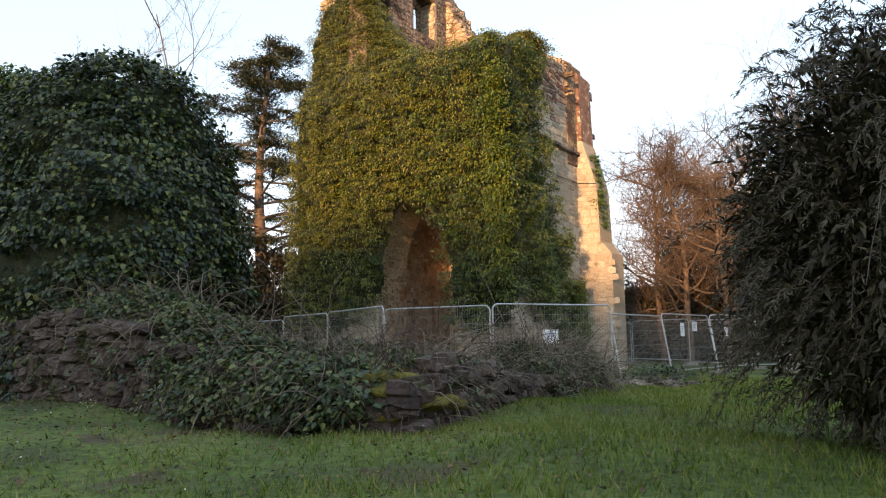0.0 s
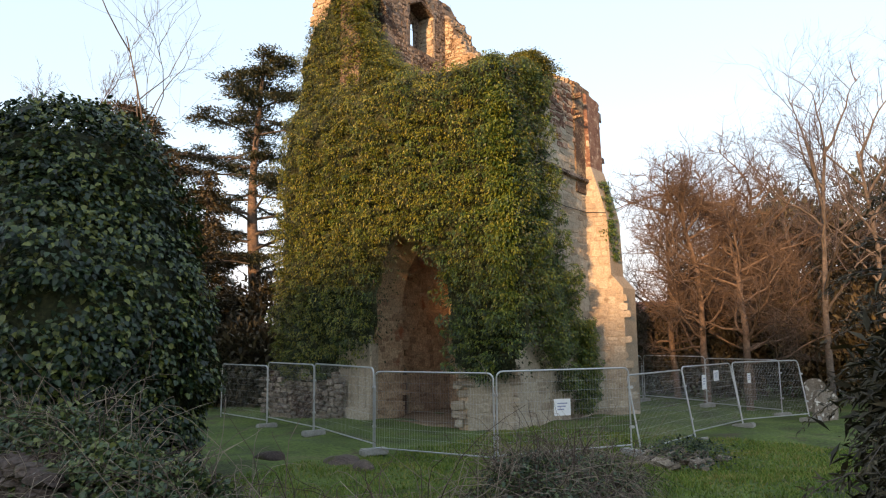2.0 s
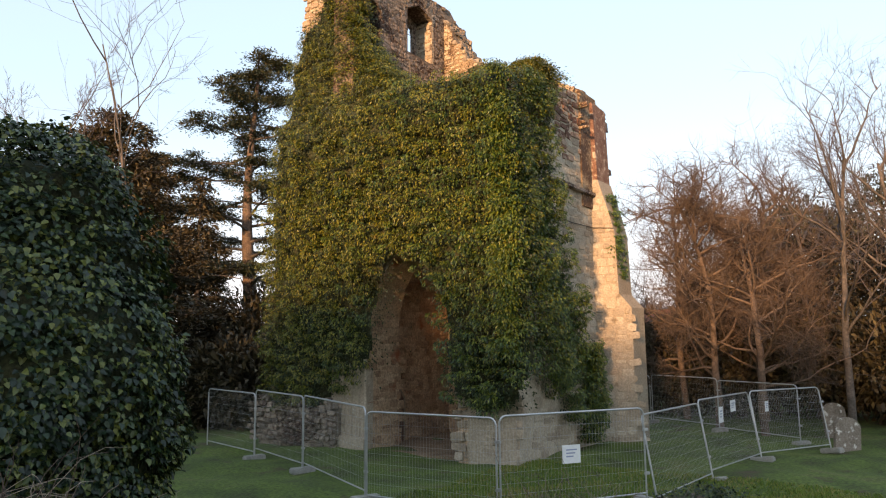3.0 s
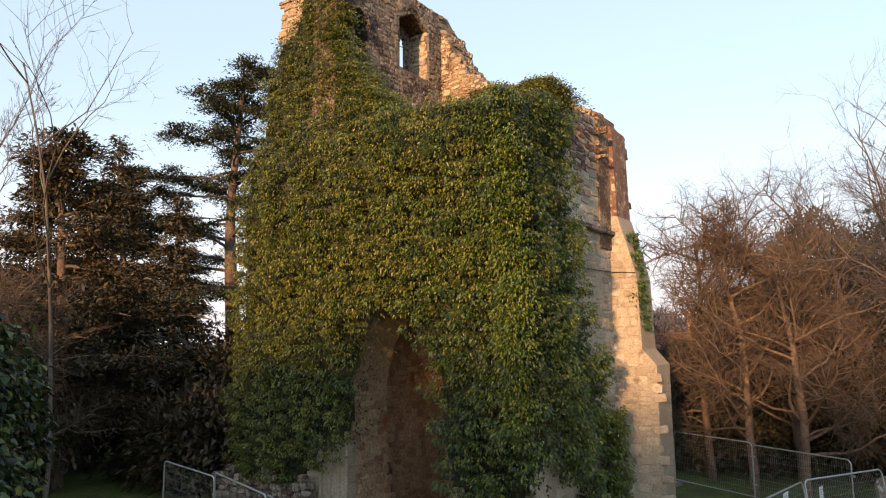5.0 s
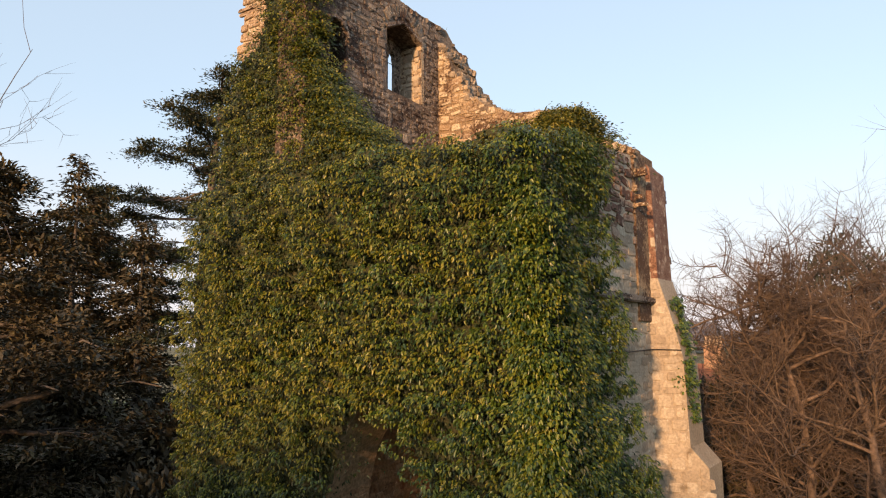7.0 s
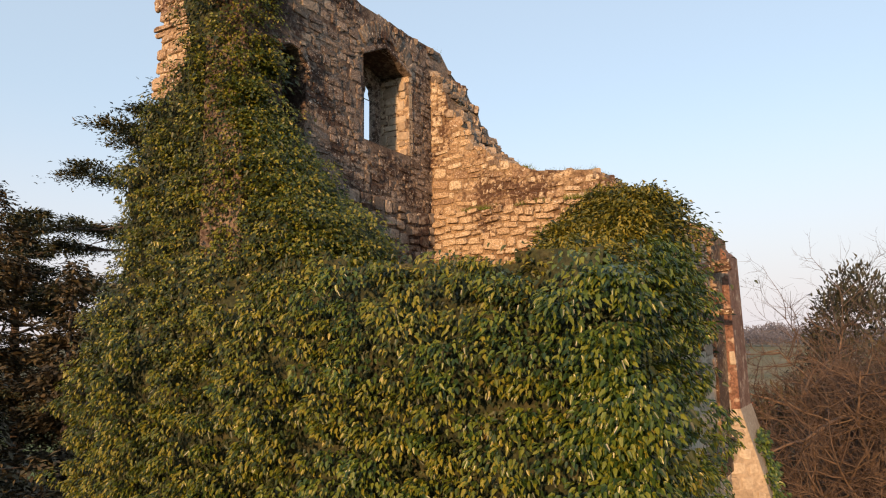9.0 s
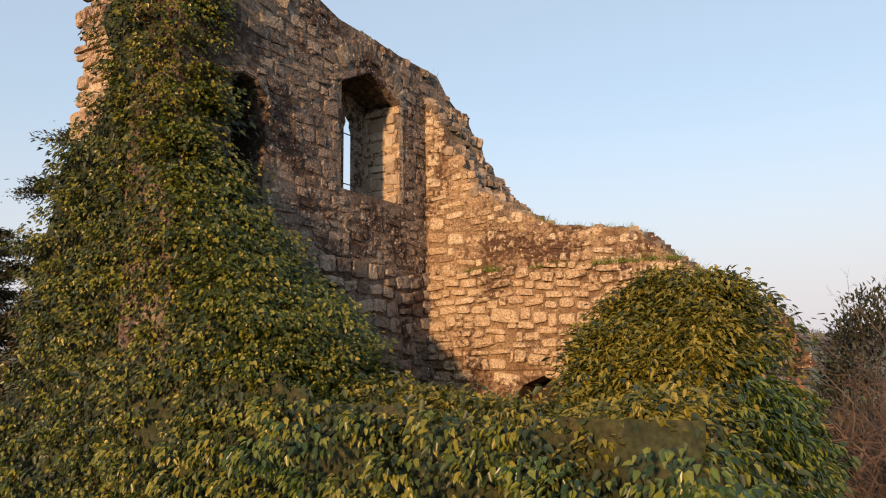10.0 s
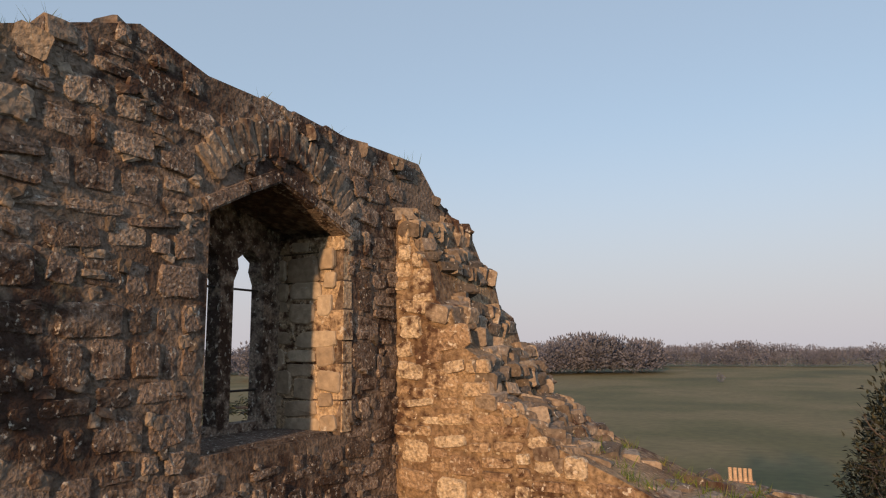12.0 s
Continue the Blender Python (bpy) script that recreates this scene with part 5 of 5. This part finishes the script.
cedar((-42.6, 36.8), 26.6, "tall cedar with ragged tiers of dark needles and orange trunk")
cedar((-50.0, 33.0), 18.5, "broad brownish cedar with level tiers beyond the churchyard", 8)
cedar((-29.5, 18.2), 13.6, "broad brown-green cedar with ragged drooping tiers", 12, M_CONIFER, 0.36, 0.2, 40)


def conifer(at, height, wid, mat, label, seed, tiers=170, sz=0.4):
    g = float(ground_z(*at))
    top = thing("conifer_tree", (*at, g), label, "tree", "conifers")
    inv = Matrix.Translation(-top.location)
    r = np.random.default_rng(seed)
    tubes("trunk", [([(at[0], at[1], g), (at[0], at[1], g + height * 0.5), (at[0], at[1], g + height * 0.97)], [0.3, 0.18, 0.03])], M_BARK, top, 7).matrix_parent_inverse = inv
    P, O = [], []
    for k in range(tiers):
        t = 0.08 + 0.92 * (k / tiers)
        a = r.uniform(0, 6.28)
        ln = wid * (1 - t) ** 0.8 * r.uniform(0.6, 1.15) + 0.15
        d = np.array([math.cos(a), math.sin(a), -0.25])
        for u in np.linspace(0.2, 1, max(3, int(ln * 5))):
            P.append(np.array([at[0], at[1], g + t * height]) + d * u * ln + r.normal(0, 0.12, 3)), O.append(d)
    sprays("needles", np.array(P), np.array(O), sz, mat, top, inv, 8, 0.3)
    return top


conifer((-39.5, 30.0), 14.6, 3.2, M_CONIFER, "dark brown-green conifer with drooping branches", 4)
conifer((-33.0, 23.0), 9.0, 3.6, M_CONIFER, "dark brown-green conifer with drooping branches", 5)
conifer((-43.0, 28.0), 18.5, 6.0, M_CONIFER, "dark brown-green conifer with drooping branches", 6)
conifer((-27.0, 22.5), 5.0, 3.4, M_CONIFER, "low dark evergreen beside the ivied tower", 7)
conifer((-47.0, 26.0), 18.0, 6.0, M_CONIFER, "dark brown-green conifer with drooping branches", 16)
conifer((-36.0, 38.0), 9.0, 4.5, M_CONIFER, "dark brown-green conifer with drooping branches", 17)


def round_tree(name, at, height, rad, mat, label, seed, count=900, sz=0.35, low=0.15, group=""):
    """An evergreen with an uneven clumped crown."""
    g = float(ground_z(*at))
    top = thing(name, (*at, g), label, "tree", group)
    inv = Matrix.Translation(-top.location)
    r = np.random.default_rng(seed)
    lev = branches(seed, (*at, g - 0.1), height * 0.85, rad * 0.09, levels=2, spread=0.6, up=0.05, first_at=0.15, kids=(14,), shrink=0.4)
    tubes("trunk", lev[0], M_BARK, top, 7).matrix_parent_inverse = inv
    o = tubes("branchwork", lev[1], M_BARK, top, 4)
    o["kind"], o.matrix_parent_inverse = "stuff", inv
    d = unit(r.normal(0, 1, (count, 3)))
    k = r.uniform(0.3, 1, count) ** 0.4
    p = d * k[:, None] * (rad, rad, height * (1 - low) / 2) + (at[0], at[1], g + height * (1 + low) / 2)
    p += d * (0.28 * rad * wobble(p, 1.9 / rad, seed))[:, None]
    sprays("foliage", p, d + (0, 0, 0.15), sz, mat, top, inv, 9, 0.7)
    return top


for k, (x, y, hgt, rad) in enumerate([(-9.5, 50, 8.0, 4.0), (-5.0, 46, 10.5, 4.5), (2.0, 43, 10.0, 5.0), (8.0, 38, 9.0, 5.0), (-16.5, 56, 5.0, 3.5)]):
    round_tree("evergreen_tree", (x, y), hgt, rad, M_CONIFER, "dark evergreen behind the bare trees", 30 + k, 1500, 0.45, 0.05, "evergreens")
round_tree("pine_tree", (-8.4, 62.0), 14.9, 3.4, M_PINE, "dark pine with a ragged crown beside the field", 40, 1500, 0.42, 0.1)
round_tree("pine_tree", (-2.0, 62.0), 16.0, 4.5, M_PINE, "dark pine with a ragged crown beside the field", 41, 1500, 0.42, 0.1)

# low dark growth added to darken the shaded ground under the trees
for k, (x, y, hgt, rad) in enumerate([(-10.6, 36.2, 4.2, 2.4), (-7.4, 36.6, 4.0, 2.6), (-4.2, 37.2, 4.4, 2.7), (-1.0, 36.0, 4.2, 2.6), (2.2, 35.0, 4.4, 2.7), (5.2, 33.0, 4.4, 2.7)]):
    round_tree("undergrowth", (x, y), hgt, rad, M_CONIFER, "low dark brown growth added as the shade beneath the bare trees", 230 + k, 700, 0.38, 0.0, "undergrowth")
for k, (x, y, hgt, rad) in enumerate([(-31.0, 17.5, 6.5, 3.6), (-36.0, 20.0, 8.5, 4.2), (-42.0, 21.0, 10.0, 4.5), (-27.0, 25.5, 5.5, 3.0), (-24.5, 21.5, 3.4, 2.2)]):
    round_tree("evergreen_shrub", (x, y), hgt, rad, M_YEW, "very dark evergreen thicket beyond the fence", 130 + k, 1100, 0.4, 0.0, "evergreens")

# yew beside the camera's way
yew = thing("yew_tree", (2.2, 5.9, 0.35), "dark dense yew with drooping feathery sprays", "tree")
inv = Matrix.Translation((-2.2, -5.9, -0.35))
lev = branches(90, (2.2, 5.9, 0.3), 3.3, 0.16, levels=3, spread=0.62, up=0.03, first_at=0.08, kids=(26, 6), shrink=0.42)
tubes("trunk", lev[0], M_BARK, yew, 8).matrix_parent_inverse = inv
o = tubes("branchwork", lev[1] + lev[2], M_BARK, yew, 4)
o["kind"], o.matrix_parent_inverse = "stuff", inv
d = unit(rng.normal(0, 1, (1500, 3)))
k = rng.uniform(0.2, 1, 1500) ** 0.45
p = d * k[:, None] * (1.9, 1.8, 1.85) + (2.15, 5.9, 2.05)
p += d * (0.42 * wobble(p, 1.7, 4.0) + 0.2 * wobble(p, 4.1, 1.0))[:, None]
d, p = d[p[:, 2] > 0.5], p[p[:, 2] > 0.5]
crest = np.stack([rng.uniform(1.1, 3.4, 70), rng.uniform(5.2, 6.6, 70), rng.uniform(3.5, 4.2, 70)], 1)
p, d = np.concatenate([p, crest]), np.concatenate([d, unit(rng.normal(0, 0.35, (70, 3)) + (-0.3, 0, 0.9))])
# each frond is a drooping stem with needles set along it
steps = np.linspace(0, 1, 17)
ln = rng.uniform(0.22, 0.55, len(p))
run = unit(d * (1, 1, 0.6) + rng.normal(0, 0.3, d.shape))
line = p[:, None] + ln[:, None, None] * (steps[None, :, None] * run[:, None] + (steps ** 2)[None, :, None] * np.array([0, 0, -0.65]))
at = np.repeat(line.reshape(-1, 3), 4, 0)
along = np.repeat(np.repeat(run, 17, 0) + np.tile(steps, len(p))[:, None] * (0, 0, -1.3), 4, 0)
needle = unit(along) * 0.8 + rng.normal(0, 0.55, at.shape)
o = blades("foliage", at + rng.normal(0, 0.012, at.shape), needle, unit(rng.normal(0, 1, at.shape)), rng.uniform(0.035, 0.075, len(at)), M_YEW, yew, 0.22)
o["kind"], o.matrix_parent_inverse = "stuff", inv
o = tubes("frond_stem", [(line[q, ::4], [0.006, 0.005, 0.004, 0.003, 0.002]) for q in range(len(p))], M_BARK, yew, 3)
o["kind"], o.matrix_parent_inverse = "stuff", inv

d = unit(rng.normal(0, 1, (2400, 3)))
p = d * rng.uniform(0.1, 0.97, (2400, 1)) ** 0.5 * (1.85, 1.75, 1.8) + (2.2, 5.9, 2.05)
sprays("inner_foliage", p[p[:, 2] > 0.6], d[p[:, 2] > 0.6] + (0, 0, -0.3), 0.13, M_YEW, yew, inv, 26, 0.8, 0.3)

# headstones
for k, (x, y, hh, t) in enumerate([(-2.35, 27.6, 1.0, 7), (-2.9, 30.6, 1.2, -5)]):
    top = thing("headstone", (x, y, float(ground_z(x, y))), "leaning headstone spotted with white lichen", "headstone", "headstones")
    bm = bmesh.new()
    ol = [(-0.42, -0.25), (0.42, -0.25), (0.42, hh * 0.72)] + [(0.42 * math.cos(a), hh * 0.72 + 0.34 * math.sin(a)) for a in np.linspace(0.2, 2.94, 9)] + [(-0.42, hh * 0.72)]
    f = bm.faces.new([bm.verts.new((u, 0, z)) for u, z in ol])
    e = bmesh.ops.extrude_face_region(bm, geom=[f])
    bmesh.ops.translate(bm, verts=[v for v in e["geom"] if isinstance(v, bmesh.types.BMVert)], vec=(0, 0.14, 0))
    bmesh.ops.recalc_face_normals(bm, faces=bm.faces)
    part("slab", bm, M_GRAVE, top)
    top.matrix_basis = pose(x, y, float(ground_z(x, y)), -4, t, 40)

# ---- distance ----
far = thing("far_wood", (-8.0, 400.0, -2.0), "line of winter woods beyond the fields, grey-mauve haze put into their colour", "wood", kind="stuff")
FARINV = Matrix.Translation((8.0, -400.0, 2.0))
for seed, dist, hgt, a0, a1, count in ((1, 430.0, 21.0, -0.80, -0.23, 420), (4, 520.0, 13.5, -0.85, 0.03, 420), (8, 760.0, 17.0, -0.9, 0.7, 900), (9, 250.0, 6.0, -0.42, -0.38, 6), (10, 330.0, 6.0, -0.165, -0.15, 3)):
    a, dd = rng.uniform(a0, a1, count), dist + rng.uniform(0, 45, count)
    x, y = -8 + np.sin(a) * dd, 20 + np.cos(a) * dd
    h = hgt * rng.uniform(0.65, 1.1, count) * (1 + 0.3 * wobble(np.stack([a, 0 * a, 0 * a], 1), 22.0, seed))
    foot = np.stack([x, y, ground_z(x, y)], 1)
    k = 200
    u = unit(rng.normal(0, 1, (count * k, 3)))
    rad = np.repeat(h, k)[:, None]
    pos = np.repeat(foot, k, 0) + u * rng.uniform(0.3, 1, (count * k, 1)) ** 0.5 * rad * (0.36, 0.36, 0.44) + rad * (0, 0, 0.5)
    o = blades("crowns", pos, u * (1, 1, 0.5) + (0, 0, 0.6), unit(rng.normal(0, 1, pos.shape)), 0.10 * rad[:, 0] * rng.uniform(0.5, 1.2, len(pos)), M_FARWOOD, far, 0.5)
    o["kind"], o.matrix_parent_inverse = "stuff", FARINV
house = thing("house", (-17.5, 64.0, -0.5), "brick house with red tiled roof and five chimney pots", "house")
inv = Matrix.Translation((17.5, -64.0, 0.5))
bm = bmesh.new()
box(bm, -22.0, -13.5, 62.0, 68.0, -2.5, 3.2)
part("wall", bm, M_BRICK, house).matrix_parent_inverse = inv
part_pts = [(-22.4, 61.6, 3.1), (-13.1, 61.6, 3.1), (-13.1, 68.4, 3.1), (-22.4, 68.4, 3.1), (-22.4, 65, 6.2), (-13.1, 65, 6.2)]
o = new("roof", mesh_of("roof", part_pts, [(0, 1, 5, 4), (2, 3, 4, 5), (1, 2, 5), (3, 0, 4), (3, 2, 1, 0)], M_ROOF))
o.parent, o.matrix_parent_inverse = house, inv
bm = bmesh.new()
box(bm, -18.3, -16.9, 64.6, 65.4, 5.6, 7.4, 0.02)
box(bm, -18.4, -16.8, 64.5, 65.5, 7.4, 7.6, 0.02)
part("chimney", bm, M_BRICK, house).matrix_parent_inverse = inv
for k in range(5):
    tubes("chimney_pot", [([(-18.16 + 0.28 * k, 65, 7.6), (-18.16 + 0.28 * k, 65, 7.9), (-18.16 + 0.28 * k, 65, 8.35)], [0.13, 0.11, 0.12])], M_POT, house, 10).matrix_parent_inverse = inv
# unseen wood added behind the camera, whose shade lies over the churchyard
n = 7000
x, y = rng.uniform(-48, 40, n), rng.uniform(-42, -30, n)
p = np.stack([x, y, rng.uniform(0.3, 1, n) * (13.8 + 1.6 * wobble(np.stack([x, 0 * x, 0 * x], 1), 0.35, 1.0))], 1)
back = thing("wood_edge", (0.0, -36.0, 0.3), "unseen evergreen wood edge that shades the churchyard", "wood", kind="stuff")
sprays("crowns", p, unit(rng.normal(0, 1, (n, 3))), 1.3, M_CONIFER, back, Matrix.Translation((0, 36.0, -0.3)), 8, 0.8)

# ---- small things ----
debris = thing("rubble_heap", (-4.1, 16.7, 0.1), "low heap of rubble overgrown with ivy and brambles", "rubble", kind="stuff")
inv = Matrix.Translation((4.1, -16.7, -0.1))
r = random.Random(61)
V, F, n = [], [], 0
for k in range(40):
    a, d = r.uniform(0, 6.28), r.uniform(0, 1.1)
    loose(-4.1 + d * 1.1 * math.cos(a), 16.7 + d * math.sin(a), float(ground_z(-4.1, 16.7)) + 0.25 * (1.1 - d) * r.random(), r.uniform(0.15, 0.4), r.uniform(0.15, 0.4), r.uniform(0.1, 0.22), r.uniform(-20, 20), r.uniform(-20, 20), r.uniform(0, 180))
o = new("loose_stones", mesh_of("loose_stones", np.concatenate(V), F, M_RUBBLE))
o["kind"], o.parent = "stuff", debris
o.matrix_parent_inverse = inv
c = np.stack([rng.normal(-3.9, 0.6, 110), rng.normal(16.9, 0.5, 110), np.zeros(110)], 1)
c[:, 2] = ground_z(c[:, 0], c[:, 1]) + 0.38 * np.exp(-((c[:, 0] + 3.9) ** 2 + (c[:, 1] - 16.9) ** 2) / 0.8) + 0.05
o = tufts("trailing_ivy", c, np.tile([(0.0, -0.4, 0.9)], (110, 1)), 14, M_DARKIVY, spread=0.15, size=0.07, droop=0.4, parent=debris)
o.matrix_parent_inverse = inv
for x, y, w in ((-9.6, 11.7, 0.9), (-10.9, 10.9, 0.7), (-8.7, 11.4, 0.5)):
    top = thing("fallen_stone", (x, y, float(ground_z(x, y))), "half-buried mossy fallen stone in the grass", "stone", "fallen stones")
    bm = bmesh.new()
    bmesh.ops.create_icosphere(bm, subdivisions=3, radius=1.0, matrix=Matrix.Diagonal((w * 0.5, w * 0.4, 0.16, 1)))
    for v in bm.verts:
        v.co += 0.10 * w * noise.noise_vector(v.co * 3.1 + Vector((x, y, 0)))
    part("block", bm, M_DARKSTONE, top)
n = 26
x, y = rng.normal(-7.1, 0.25, n), rng.normal(3.95, 0.15, n)
x[14:], y[14:] = rng.uniform(-8.5, -2.0, 12), rng.uniform(1.5, 3.8, 12)
p = np.stack([x, y, ground_z(x, y) + 0.07], 1)
tagged(leaves("flowers", p, rng.normal(0, 1, (n, 3)) * (1, 1, 0.2), np.tile([(0.0, -0.3, 1.0)], (n, 1)), rng.uniform(0.012, 0.028, n), M_SIGN), "tiny white flowers and petals in the grass", "flower", kind="stuff")
